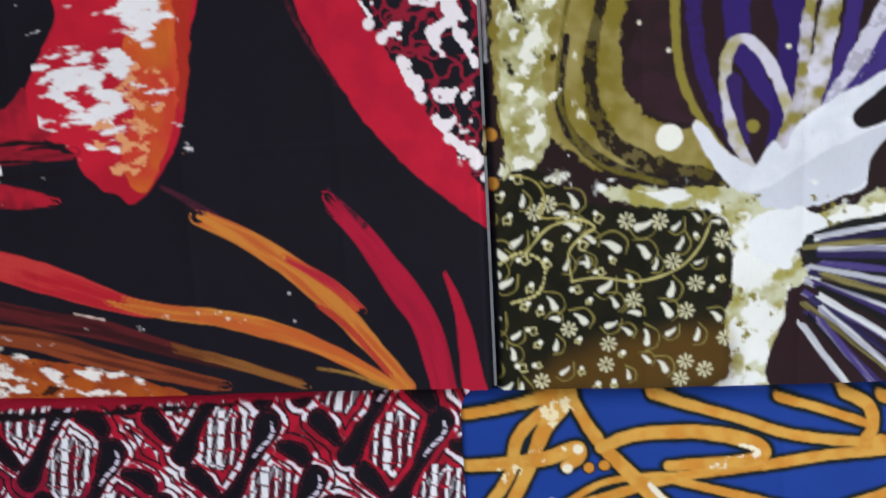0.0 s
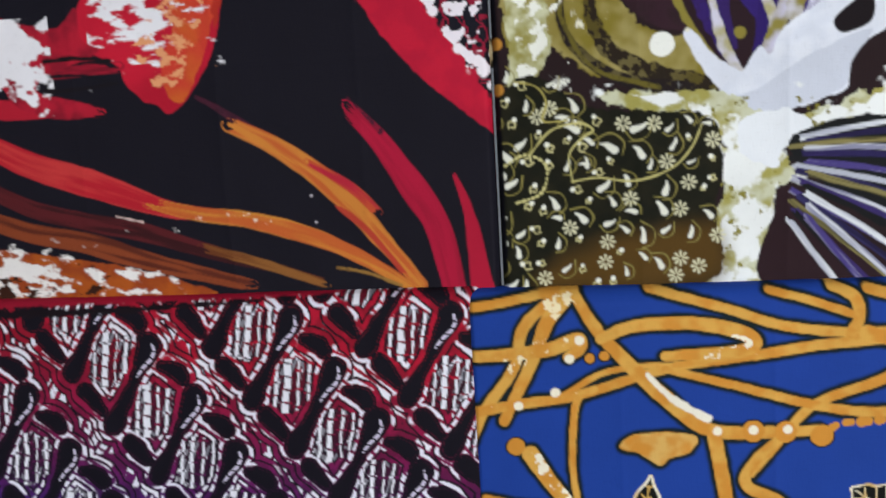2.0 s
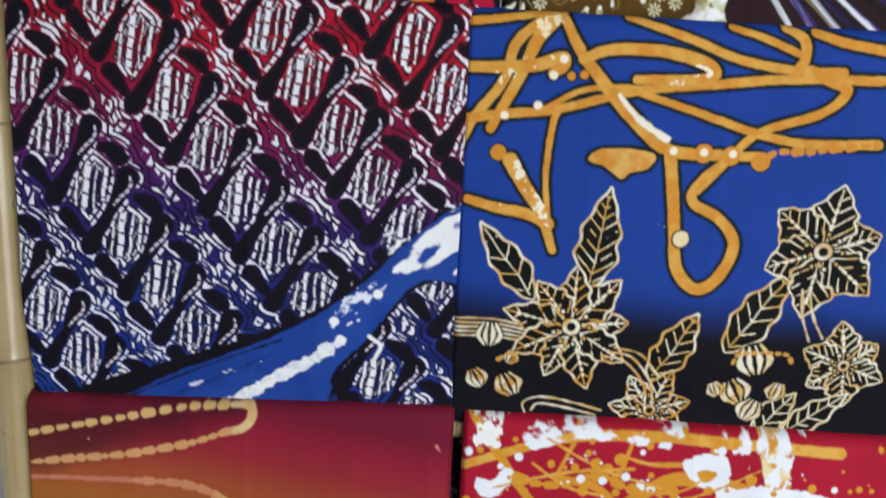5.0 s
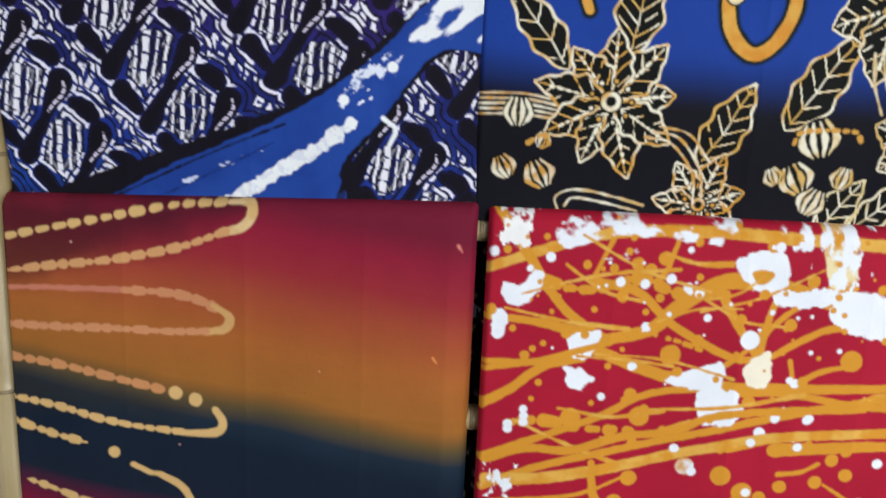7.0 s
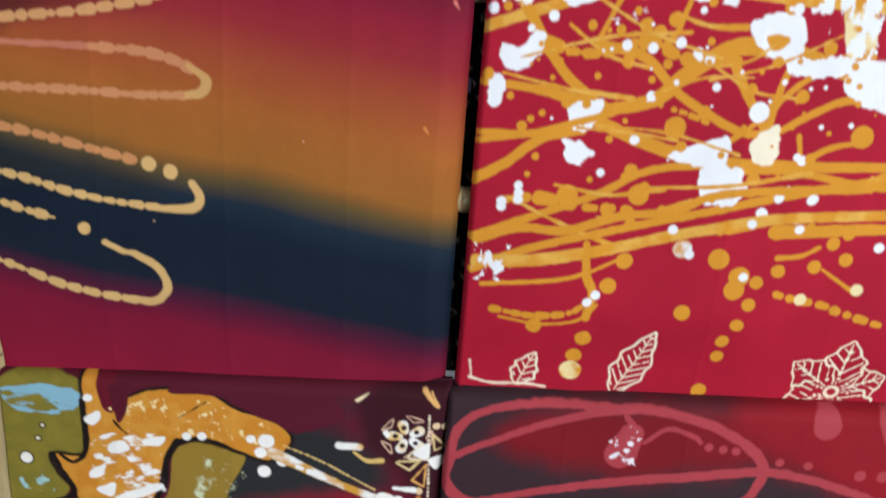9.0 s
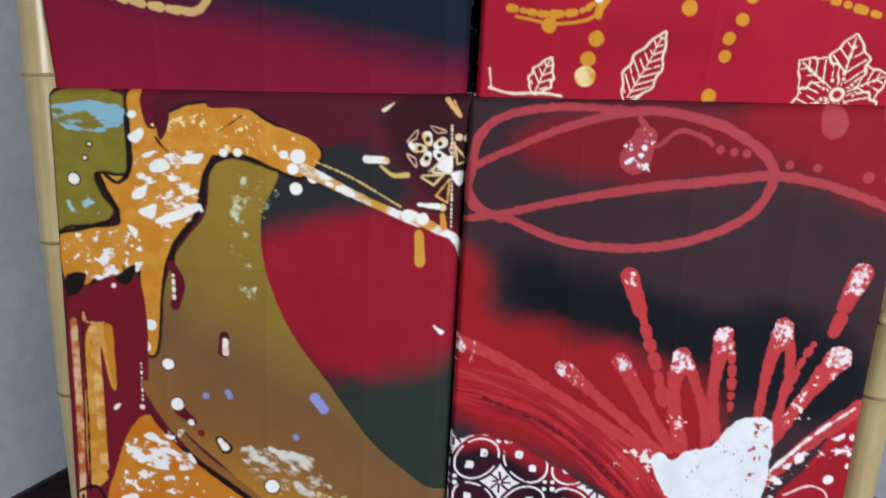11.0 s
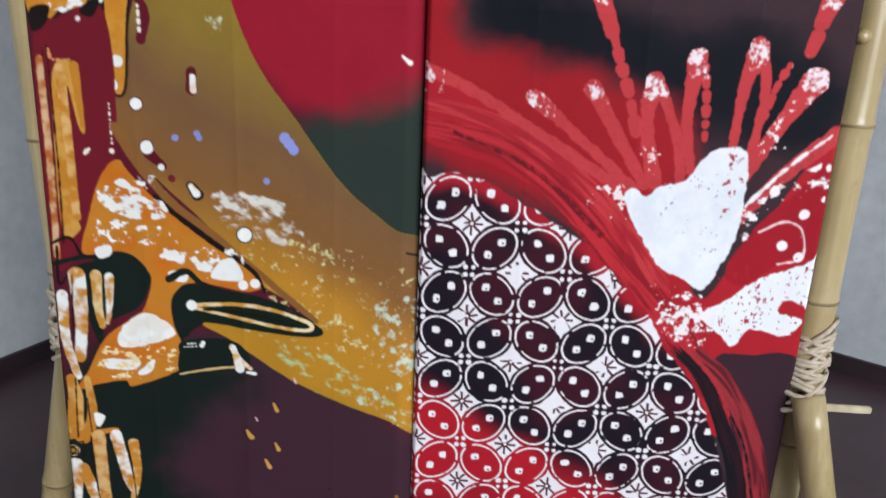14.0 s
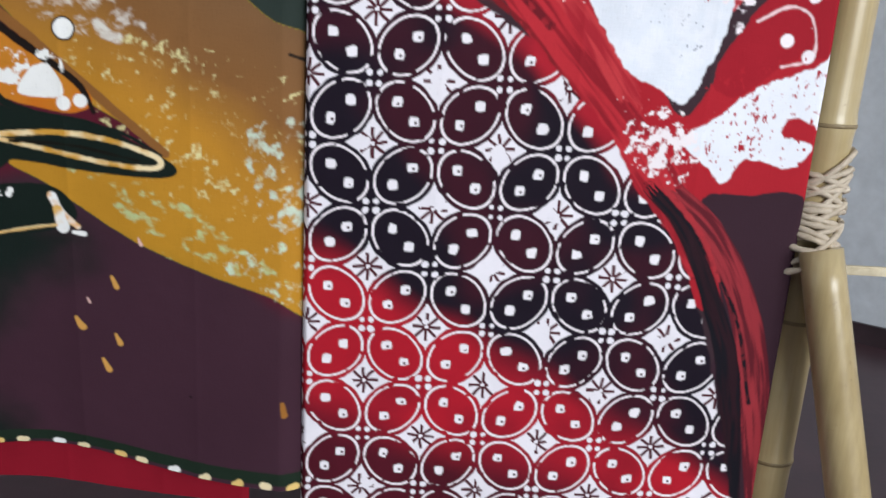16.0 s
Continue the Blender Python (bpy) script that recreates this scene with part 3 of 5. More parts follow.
def slanting_motif(d):
    """The slanting knife pattern: clubs, hooks and broken white lines in rows, over a ground that fades from red to blue."""
    x = d.x
    stops = [1286, 1330, 1420, 1500, 1580, 1650, 1706]
    ground = np.array([hexcol(c) for c in ("1d3f92", "20368a", "232a70", "38216a", "801a48", "b01832", "b41832")])
    tilt = d.z + 0.10 * (d.x + 230)
    base = np.stack([np.interp(tilt, stops, ground[:, k]) for k in range(3)], -1)
    dark = hexcol("15121b")
    deep = step01(0.36, 0.56, value_noise(d.x, d.z, 10, 3, 2))[..., None]
    d.c[:] = base * (1 - 0.35 * deep) + dark * 0.35 * deep
    # clubs with a round head, a thin neck and a hanging bulb, in slanting chains; beside each a bean and a small lobe
    gap, hook, bars = np.full(x.shape, 60.0), np.full(x.shape, 60.0), np.zeros(x.shape)
    club = ([(0, 0), (-3, -7), (-11, -22), (-20, -38), (-30, -54), (-38, -67), (-41, -72)], [9.4, 8.2, 4.6, 2.8, 4.4, 7.6, 7.0])
    bean = ([(10, -20), (17, -22), (24, -26), (27, -30)], [3.2, 5.6, 6.6, 6.0])
    lobe = ([(-63, -41), (-57, -48), (-49, -58)], [6.4, 6.0, 3.4])
    curl = [(3, 0), (4, -7), (0, -14), (-7, -20), (-14, -28)]
    rnd = random.Random(17)
    for ox, oz in ((-655, 1572), (-536, 1602), (-411, 1628), (-291, 1667), (-162, 1686), (-25, 1684), (96, 1712)):
        for k in range(-4, 12):
            cx, cz = ox + 34.5 * k + rnd.uniform(-2, 2), oz - 46.3 * k + rnd.uniform(-2, 2)
            cz -= 30 * min(max((1690 - cz) / 330, 0), 1) * min(max(-cx / 400, 0), 1)
            if not (-540 < cx < 90 and 1200 < cz < 1800):
                continue
            for form, radii in (club, bean, lobe):
                q = np.array([(cx + dx, cz + dz) for dx, dz in form])
                w = d.window(q.min(0) - 26, q.max(0) + 26)
                if d.x[w].size:
                    gap[w] = np.minimum(gap[w], d.distance(q, radii, w))
            q = np.array([(cx + dx, cz + dz) for dx, dz in curl])
            w = d.window(q.min(0) - 6, q.max(0) + 6)
            if d.x[w].size:
                hook[w] = np.minimum(hook[w], d.distance(q, [1.0, 1.4, 1.6, 1.5, 1.1], w))
            # upright bars of wax that hang between this neck and the next
            for n, (dx, top, low, wide) in enumerate(((-16, -40, -80, 1.2), (-7, -36, -84, 2.4), (3, -38, -82, 1.0), (12, -40, -74, 1.4))):
                wide *= rnd.uniform(0.7, 1.35)
                w = d.window((cx + dx - 10, cz + low - 4), (cx + dx + 10, cz + top + 4))
                if not d.x[w].size:
                    continue
                sway = 1.8 * (value_noise(d.x[w], d.z[w], 13, 19, 2) - 0.5) * 2
                reach = np.maximum(np.abs(d.x[w] - cx - dx + 0.12 * (cz - d.z[w] - 50) + sway) - wide, np.maximum(d.z[w] - cz - top, cz + low - d.z[w]))
                step = rnd.uniform(9, 17)
                cut = step01(0.05, 0.11, np.abs(((d.z[w] + 30 * rnd.random() + 0.2 * d.x[w]) / step) % 1 - 0.5))
                bars[w] = np.maximum(bars[w], (1 - step01(-0.6, 0.6, reach)) * (cut if wide < 3.4 else np.maximum(cut, value_noise(d.x[w], d.z[w], 20, 20, 1) > 0.35)))
    gap = gap + 3.4 * (value_noise(d.x, d.z, 12, 15, 2) - 0.5)
    run = d.z * 0.75 + d.x * 0.55 + 4 * value_noise(d.x, d.z, 18, 16, 1)
    w = np.s_[:, :]
    free = step01(4.0, 5.2, gap)

    def ring(mid, half, period, share, seed):
        way = run if seed != 3 else d.x * 0.9 - d.z * 0.45 + 5 * value_noise(d.x, d.z, 16, 18, 1)
        thick = half * (0.55 + 0.9 * value_noise(d.x, d.z, 15, 30 + seed, 2))
        dash = step01(share - 0.07, share + 0.07, np.abs(((way + 9.0 * seed) / period) % 1 - 0.5) * 2)
        return (1 - step01(-0.5, 0.5, np.abs(gap - mid) - thick)) * dash

    d.lay(w, 1 - step01(0.7, 1.5, np.abs(gap - 1.2)), "17121c")
    d.lay(w, ring(4.6, 1.6, 9.0, 0.3, 1) * step01(0.42, 0.48, value_noise(d.x, d.z, 20, 14, 2)), "e8e6f4")
    d.lay(w, 1 - step01(0.5, 1.3, np.abs(gap - 7.6)), "17121c")
    d.lay(w, ring(10.2, 1.6, 8.0, 0.34, 2) * step01(0.45, 0.51, value_noise(d.x, d.z, 22, 24, 2)), "eceaf6")
    d.lay(w, 1 - step01(0.5, 1.2, np.abs(gap - 13.4)), "17121c")
    d.lay(w, ring(15.6, 1.7, 10.0, 0.4, 3) * step01(0.4, 0.46, value_noise(d.x, d.z, 16, 27, 2)), "e8e6f4")
    # between neck and neck the dark ground carries the bars
    field = np.clip(sum(np.roll(bars, k, 1) for k in (-3, -2, -1, 0, 1, 2, 3)), 0, 1) * free
    d.lay(w, 0.75 * field, "17131f")
    d.lay(w, bars * free, "ecebf6")
    d.lay(w, 1 - step01(-0.5, 0.7, gap), "15121b")
    d.lay(w, (1 - step01(-0.5, 0.6, hook)) * step01(0.18, 0.3, np.abs(((d.z + 0.4 * d.x) / 7.0) % 1 - 0.5) * 2), "cfc6dc")


def oval_field(d, text):
    """Rows of dotted ovals with four-petalled stars between them."""
    p = smooth_curve(points_of(text), True)
    w = np.s_[:, :]
    area = 1 - step01(-1, 1.5, d.inside(p, w) + 6 * (value_noise(d.x, d.z, 14, 4, 2) - 0.5))
    x, z = d.x + 0.5 * d.wx, d.z + 0.5 * d.wz
    before = d.c.copy()
    d.lay(w, np.ones(x.shape), "1b1420")
    low = step01(178, 128, d.z + 0.55 * (d.x - 120) + 24 * (value_noise(d.x, d.z, 60, 8, 2) - 0.5))
    low = low * (1 - 0.85 * step01(75, 10, d.z + 0.25 * d.x))
    d.lay(w, low, "ae1c2c")
    rim = step01(-26, -6, d.inside(p, w)) * step01(330, 400, d.z + 0.2 * d.x)
    d.lay(w, rim, "a81f2e")
    d.lay(w, 0.35 * step01(0.4, 0.7, value_noise(d.x, d.z, 70, 9, 2)), "5a1626")
    g = 58.6
    i, j = np.round((x - 33) / g), np.round((400 - z) / g)
    dx, dz = x - 33 - g * i, z - 400 + g * j
    flip = np.where((i + j) % 2 == 0, 1.0, -1.0)
    a, b = (dx - flip * dz) * 0.7071, (dx + flip * dz) * 0.7071     # a: along the oval
    e = np.hypot(a / 30.2, b / 23.0)
    ring = np.abs(e - 0.98) * 27
    torn = value_noise(d.x, d.z, 9, 21, 2)
    d.lay(w, (1 - step01(0.7, 1.7, ring)) * step01(0.30, 0.38, torn), "eee6ec")
    for s in (-1, 1):
        q = np.maximum(np.abs(dx - s * 8.4 + (torn - 0.5) * 5), np.abs(dz + s * flip * 8.4 + (torn - 0.5) * 5))
        d.lay(w, (1 - step01(4.0, 5.3, 0.6 * q + 0.4 * np.hypot(dx - s * 8.4, dz + s * flip * 8.4))) * (e < 0.9), "eeeaf0")
        speck = np.hypot(dx - s * 8.4 - 1.2, dz + s * flip * 8.4 + 1.0)
        d.lay(w, (1 - step01(0.8, 1.9, speck)) * (value_noise(d.x, d.z, 40, 23, 1) > 0.42), "33141f")
    i, j = np.floor((x - 33) / g), np.floor((400 - z) / g)
    dx, dz = x - 33 - g * (i + 0.5), z - 400 + g * (j + 0.5)
    odd = (i + j) % 2 != 0
    star = np.abs(dx) ** 0.75 + np.abs(dz) ** 0.75 + 1.6 * (torn - 0.5)
    clear = step01(1.05, 1.09, e)
    d.lay(w, (1 - step01(11.0, 11.7, star)) * odd * clear, "eae6ee")
    r, th = np.hypot(dx, dz), np.arctan2(dz, dx) + 0.35 * (value_noise(d.x, d.z, 20, 26, 1) - 0.5)
    d.lay(w, (1 - step01(1.0, 2.0, np.abs(((th / (math.pi / 4) + 0.5) % 1) - 0.5) * r * 0.785)) * (r > 2) * (r < 14) * (value_noise(d.x, d.z, 12, 28, 1) > 0.36) * odd, "4a1622")
    small = np.hypot(np.abs(dx) - 4.6, np.abs(dz) - 4.6)
    d.lay(w, (1 - step01(2.4, 3.4, small + 3 * (torn - 0.5))) * ~odd, "eae6ee")
    area = area[..., None]
    d.c[:] = before * (1 - area) + d.c * area


def paisley_field(d, text, count, seed):
    """A dark field of white drops, curls and fine outlines."""
    p = smooth_curve(points_of(text), True)
    w = d.window(p.min(0), p.max(0))
    lo, hi = p.min(0), p.max(0)
    rnd = random.Random(seed)
    put = []
    tries = 0
    while len(put) < count and tries < 4000:
        tries += 1
        cx, cz = rnd.uniform(lo[0], hi[0]), rnd.uniform(lo[1], hi[1])
        if min([math.hypot(cx - a, cz - b) for a, b in put] or [99]) < 12.0:
            continue
        i, j = np.searchsorted(-d.zs, -cz), np.searchsorted(d.xs, cx)
        odd = False
        for (ax, az), (bx, bz) in zip(p, np.roll(p, -1, 0)):
            if (az > cz) != (bz > cz) and cx < (bx - ax) * (cz - az) / (bz - az) + ax:
                odd = not odd
        if odd:
            put.append((cx, cz))
    span = hi[0] - lo[0]
    for cx, cz in put:
        a = rnd.uniform(0.2, 2.9)
        big = rnd.uniform(0.6, 1.15) * (1.15 - 0.55 * (cx - lo[0]) / span)
        ux, uz = math.cos(a), math.sin(a)
        at = lambda s, q: f"{cx + big * (s * ux - q * uz):.1f},{cz + big * (s * uz + q * ux):.1f} "
        kind = rnd.random() * (0.6 + 0.7 * (cx - lo[0]) / span)
        if kind < 0.5:
            d.stroke(at(-4, 0) + at(3, 0.6) + at(7, 2.5), 6.0 * big, 1.6 * big, "e6e6d6", rough=0.5)
            d.stroke(at(-11, 0) + at(-6, -8.5) + at(6, -8) + at(13, 4), 1.0, 1.0, "8f8548", rough=0.3)
        elif kind < 0.75:
            d.stroke(at(-3, 0) + at(0, 3.5) + at(4, 0.5) + at(1, -3) + at(-1, -0.5), 1.4, 1.4, "cdc58c", rough=0.3)
            d.dots(at(5, 2).strip(), 1.9, "eeeede")
        else:
            for k in range(8):
                b = 2 * math.pi * k / 8
                d.stroke(f"{cx + 2 * math.cos(b):.1f},{cz + 2 * math.sin(b):.1f} {cx + 5.5 * math.cos(b):.1f},{cz + 5.5 * math.sin(b):.1f}", 1.0, 2.2, "ddd9b4", rough=0.2)


def cell_net(d, text):
    """A net of torn white cells with red threads on black."""
    p = smooth_curve(points_of(text), True)
    w = d.window(p.min(0) - 3, p.max(0) + 3)
    inside = d.inside(p, w) < 0
    x, z = d.x[w], d.z[w]
    a = np.abs(value_noise(x, z, 13, 41, 2) - 0.5)
    b = np.abs(value_noise(x, z, 13, 42, 2) - 0.5)
    d.lay(w, inside * (1 - step01(0.025, 0.045, np.minimum(a, b))), "8e1c34")
    d.lay(w, inside * step01(0.56, 0.60, value_noise(x, z, 9, 43, 2)), "f0e8ee")


def banded(d, slope, stops, rough=14):
    """Dyes that run into one another in soft slanting bands; stops: height and colour."""
    q = d.z + slope * (d.x + 230) + rough * (value_noise(d.x, d.z, 110, 51, 3) - 0.5)
    at = [s for s, _ in stops]
    cols = np.array([hexcol(c) for _, c in stops])
    d.c[:] = np.stack([np.interp(q, at, cols[:, k]) for k in range(3)], -1)


# black cloth with red and orange brush strokes
d = Dye(-465, 19, 1700, 2105, STEP, "191720")
d.shape("-296,2061 -191,2053 -200,1980 -206,1938 -217,1909 -234,1884 -244,1873 -257,1866 -266,1874 -279,1879 -293,1895 -300,1911 -331,1924 -360,1923 -402,1930 -399,1943 -357,1941 -342,1942 -327,1963 -312,1988 -299,2012", "c81f36", "b41a30", mottle=40)
d.shape("-237,2056 -202,2054 -204,1993 -207,1951 -221,1914 -239,1882 -255,1880 -257,1907 -248,1937 -252,1979 -242,2004", "d0642a", "cf4030", rough=3, grain=14, mottle=30)
d.shape("-204,2054 -190,2053 -201,1968 -210,1934 -209,1968", "b03024", rough=2)
d.flecks("-303,1987 -280,1990 -263,2013 -249,2045 -210,2042 -219,1986 -238,1962 -248,1937 -255,1898 -274,1899 -302,1929 -326,1950", "f1eef2", 6, 0.56, 2.6, fade=16)
d.flecks("-300,1978 -272,1981 -252,1941 -260,1916 -289,1922 -317,1954", "f3f0f4", 8, 0.72, 2.6, fade=14)
d.flecks("-255,2038 -211,2034 -221,1986 -249,1983", "f3f0f4", 9, 0.6, 2.2, fade=12)
d.flecks("-278,1938 -220,1994 -219,1935 -253,1880 -279,1899", "e9a070", 7, 0.42, 1.5)
d.brush("-431,1903 -372,1908 -338,1909 -296,1910", 17, 12, "a81c32", "7a1828", dry=0.4, ends=(0, 0.3))
d.stroke("-375,1914 -333,1914 -305,1913", 4, 3, "17151c")
d.stroke("-363,1904 -330,1903 -300,1894", 3, 2, "17151c")
d.brush("-434,1882 -377,1876 -348,1876 -316,1871", 20, 8, "b41f32", dry=0.2, ends=(0, 0.3))
d.shape("-411,1956 -375,1948 -348,1945 -331,1959 -329,1935 -314,1924 -332,1914 -365,1904 -372,1892 -346,1884 -323,1877 -322,1869 -354,1867 -390,1879 -404,1897 -418,1913", "b61f34", "8e1a2c")
d.flecks("-406,1945 -377,1947 -362,1928 -376,1910 -370,1890 -376,1875 -389,1886 -395,1901 -409,1917", "f1eef2", 10, 0.85, 1.4, fade=5)
d.stroke("-363,1917 -336,1918 -305,1914", 4, 3, "1a1519")
d.stroke("-364,1892 -335,1892 -300,1895", 4, 2, "1a1519")
d.stroke("-232,1879 -209,1865 -184,1846", 3, 9, "4a2030", dry=0.3)
d.brush("-205,1854 -171,1836 -137,1812 -108,1784 -83,1751 -50,1708", 13, 11, "d08238", "c4602f", mid=20, dry=0.1, ends=(0.06, 0.0))
d.brush("-141,1819 -115,1803 -98,1789 -83,1773", 5, 8, "b8283a", "c4502f", mid=9, dry=0.4)
d.brush("-117,1780 -92,1756 -63,1717", 6, 4, "b84030", dry=0.7)
d.brush("-104,1864 -77,1832 -53,1795 -33,1759 -21,1703", 12, 20, "b01a3a", "a01834", mid=24, dry=0.08, ends=(0.15, 0.0))
d.stroke("-102,1870 -87,1854 -76,1841", 2, 5, "4a1a2c", dry=0.5)
d.brush("-16,1803 -5,1767 3,1702", 3, 20, "b01a36", dry=0.1, ends=(0.1, 0))
d.shape("-122,2036 -114,2003 -100,1970 -70,1920 -38,1882 -5,1853 28,1830 34,1866 24,1866 -3,1901 -28,1936 -45,1970 -64,1996 -70,2032", "c41d38", "b81a36", rough=1.0)
d.stroke("-129,2028 -112,1987 -89,1948", 4, 2, "5a1c2c", dry=0.7)
d.shape("-68,2032 -58,1991 -45,1966 -28,1934 -3,1899 19,1864 33,1862 41,2023", "191720", rough=3)
cell_net(d, "-68,2032 -60,1991 -45,1966 -29,1930 -3,1897 17,1865 33,1859 41,2023")
d.dots("-39,1963 -26,1935 20,1873 -53,1980 -62,1991 -7,1904 9,1892", 4.2, "f3eaef")
d.flecks("5,1895 26,1892 24,1879 9,1882", "f3eaef", 8, 0.7)
d.brush("-439,1857 -385,1829 -348,1816 -311,1802 -266,1785 -224,1778", 20, 9, "b8222f", "c83a3a", mid=25, dry=0.1, ends=(0.0, 0.2))
d.brush("-284,1791 -242,1780 -192,1771 -138,1753 -94,1730 -55,1703", 10, 8, "cf8436", "c4602e", mid=16, dry=0.12, ends=(0.2, 0.0))
d.flecks("-251,1789 -181,1780 -174,1765 -224,1774 -247,1781", "f0d8c0", 5, 0.5, 1.6, fade=8, only="cc7c34")
d.brush("-446,1820 -391,1792 -344,1778 -287,1764 -228,1744 -141,1717", 14, 6, "5a2024", "3a191c", mid=17, dry=0.5, ends=(0.0, 0.25))
d.brush("-451,1791 -395,1770 -347,1759 -282,1737 -198,1714", 16, 10, "8a4226", "5e2a1e", mid=20, dry=0.35, ends=(0.0, 0.1))
d.brush("-241,1750 -195,1735 -132,1712", 9, 7, "8f5c2e", "6a3a20", dry=0.5)
d.stroke("-122,1726 -95,1720 -68,1708", 2, 3, "9a7238", dry=0.4)
d.stroke("-314,1781 -291,1775", 1.2, 1.5, "e8c8c0")
d.shape("-463,1757 -359,1745 -306,1734 -255,1718 -247,1706 -471,1711", "b0561f", "9a4420", rough=1)
d.flecks("-462,1763 -358,1754 -311,1739 -264,1721 -333,1722 -300,1712 -468,1710", "f1ece8", 7, 0.64, 2.0, fade=9, turn=-12)
d.flecks("-468,1735 -380,1728 -310,1716 -468,1706", "3a2016", 6, 0.55, 1.6, fade=5)
d.dots("-137,1767 -139,1790", 1.0, "d8d0d8")
hang(d, "batik_cloth", "black batik cloth with red and orange brush strokes", 0.014, 0.0, tuck=1.0, phase=0.1)
# olive, white and purple cloth
d = Dye(21, 472, 1696, 2105, STEP, "281a1c")
d.shape("37,2035 132,2028 123,1979 126,1931 154,1905 182,1895 202,1855 162,1859 105,1875 72,1897 53,1919 33,1908", "83752c", "a3955a", rough=3, mottle=20)
d.flecks("37,2035 109,2030 95,1973 98,1937 106,1904 85,1909 66,1951 32,1920", "ece8d2", 16, 0.55, 0.6, fade=14)
d.stroke("114,2018 103,1972 100,1932 112,1899 142,1877 198,1860", 7, 16, "2a2118", dry=0.35, mid=12, rough=1.5)
d.stroke("83,1973 77,1922 93,1892 129,1869 178,1859", 5, 12, "241c1c", dry=0.3, mid=9)
d.stroke("89,2020 76,1950 81,1913 105,1879 154,1862", 3, 4, "6a6026", dry=0.4)
d.shape("39,2024 78,2013 69,1974 66,1939 68,1902 55,1877 34,1870", "d3d3ae", "9a9250", rough=4, mottle=12)
d.flecks("39,2024 78,2013 66,1959 65,1926 68,1898 38,1866", "f2f2e6", 9, 0.62)
d.flecks("39,2024 69,2021 55,1983 43,1976 49,1936 37,1936", "1d180f", 9, 0.55, fade=10)
d.shape("128,2028 135,1978 123,1951 128,1931 150,1911 176,1905 188,1897 178,1920 168,1952 163,2026", "2c1d20", "351f28", rough=0.8)
d.shape("163,2026 168,1952 182,1911 210,1873 241,1888 256,1919 262,2018", "2b1a20", rough=0.8)
d.stroke("161,2014 163,1960 170,1928 186,1899 206,1870", 7, 5, "8c8038", rough=0.8)
d.stroke("173,2014 178,1959 190,1919 210,1882", 12, 9, "352065", rough=1, dry=0.25)
d.stroke("205,2011 209,1961 237,1908", 24, 10, "33206a", rough=1)
d.stroke("239,2009 246,1963 235,1888", 26, 14, "2f1c62", rough=1)
d.stroke("216,1869 202,1902 198,1942 205,1963 219,1960 235,1936 246,1902", 9, 8, "d5d2e2", "b0a878", rough=1)
d.stroke("204,1934 206,1918 214,1890", 12, 4, "34215e")
d.dots("218,1901", 5, "8c8038")
d.stroke("260,2007 255,1962 252,1923 241,1888", 8, 12, "cfcbe0", "8f8440", rough=1.2)
d.stroke("277,2006 270,1965 260,1915", 14, 16, "d8d6e6", "8f8440", rough=1.5)
d.stroke("292,2005 285,1960 270,1910", 12, 10, "3a2870", rough=1)
d.stroke("314,1988 290,1940 272,1910", 14, 14, "d2d0e2", rough=2, dry=0.3)
d.stroke("315,1958 301,1936 279,1910", 16, 12, "40307a", dry=0.3)
d.stroke("178,1902 198,1874 218,1857", 9, 22, "e3e6f0", rough=1)
d.shape("202,1857 220,1873 233,1888 241,1883 249,1900 268,1914 304,1932 331,1945 333,1903 303,1881 298,1853 258,1838 226,1832 206,1841", "e8ebf4", "dfe3ee", rough=1.4)
d.shape("206,1848 230,1856 261,1875 299,1892 318,1896 303,1873 296,1853 258,1839 226,1833", "d2d6e2", rough=0.8)
d.shape("289,1905 302,1918 317,1927 318,1904 297,1895", "1c1518", rough=0.6)
d.dots("157,1896", 10, "f4f4ea", None)
d.dots("136,1980 243,1957 177,1906 157,1959", 1.8, "e8e4d0")
# the pale cross band and its stem
d.shape("104,1860 154,1858 202,1857 250,1834 335,1851 336,1822 274,1823 246,1809 259,1792 247,1775 243,1758 238,1696 187,1698 196,1742 206,1786 202,1816 182,1835 129,1844", "cfd0b2", "a79f55", rough=4, mottle=12)
d.flecks("104,1860 162,1859 250,1834 335,1849 336,1822 270,1821 247,1758 238,1696 190,1698 206,1794 182,1835", "f1f3f0", 16, 0.66, fade=6)
d.flecks("141,1856 335,1847 336,1822 242,1818", "7d752c", 7, 0.24)
d.flecks("194,1786 251,1792 240,1696 186,1698", "8a8238", 6, 0.24)
d.shape("218,1834 250,1839 274,1825 250,1805 243,1793 218,1806", "edf0f4", rough=2)
d.shape("238,1696 243,1754 259,1775 342,1694", "2c1a1f", rough=1)
d.shape("258,1817 336,1826 340,1738 275,1783", "17191a", rough=1.5)
for k in range(22):
    a = radians(9 - 3.0 * k)
    x0, z0 = 262 + 7 * math.sin(2.3 * k), 1815 - 3.1 * k
    d.brush(f"{x0:.1f},{z0:.1f} {x0 + 60:.1f},{z0 + 60 * math.tan(a) - 1:.1f} {x0 + 160:.1f},{z0 + 160 * math.tan(a) - 12:.1f}", 5.0, 3.0, ("e0e3e6", "34305c", "8a8050", "d0d2da", "2a2350", "1a1a1c", "b8b6c8")[k % 7], ("b9bcc8", "221c40", "4a4428", "8c8ca4", "3a2c66", "17181a", "4c4080")[k % 7], dry=0.4, ends=(0.02, 0.5))
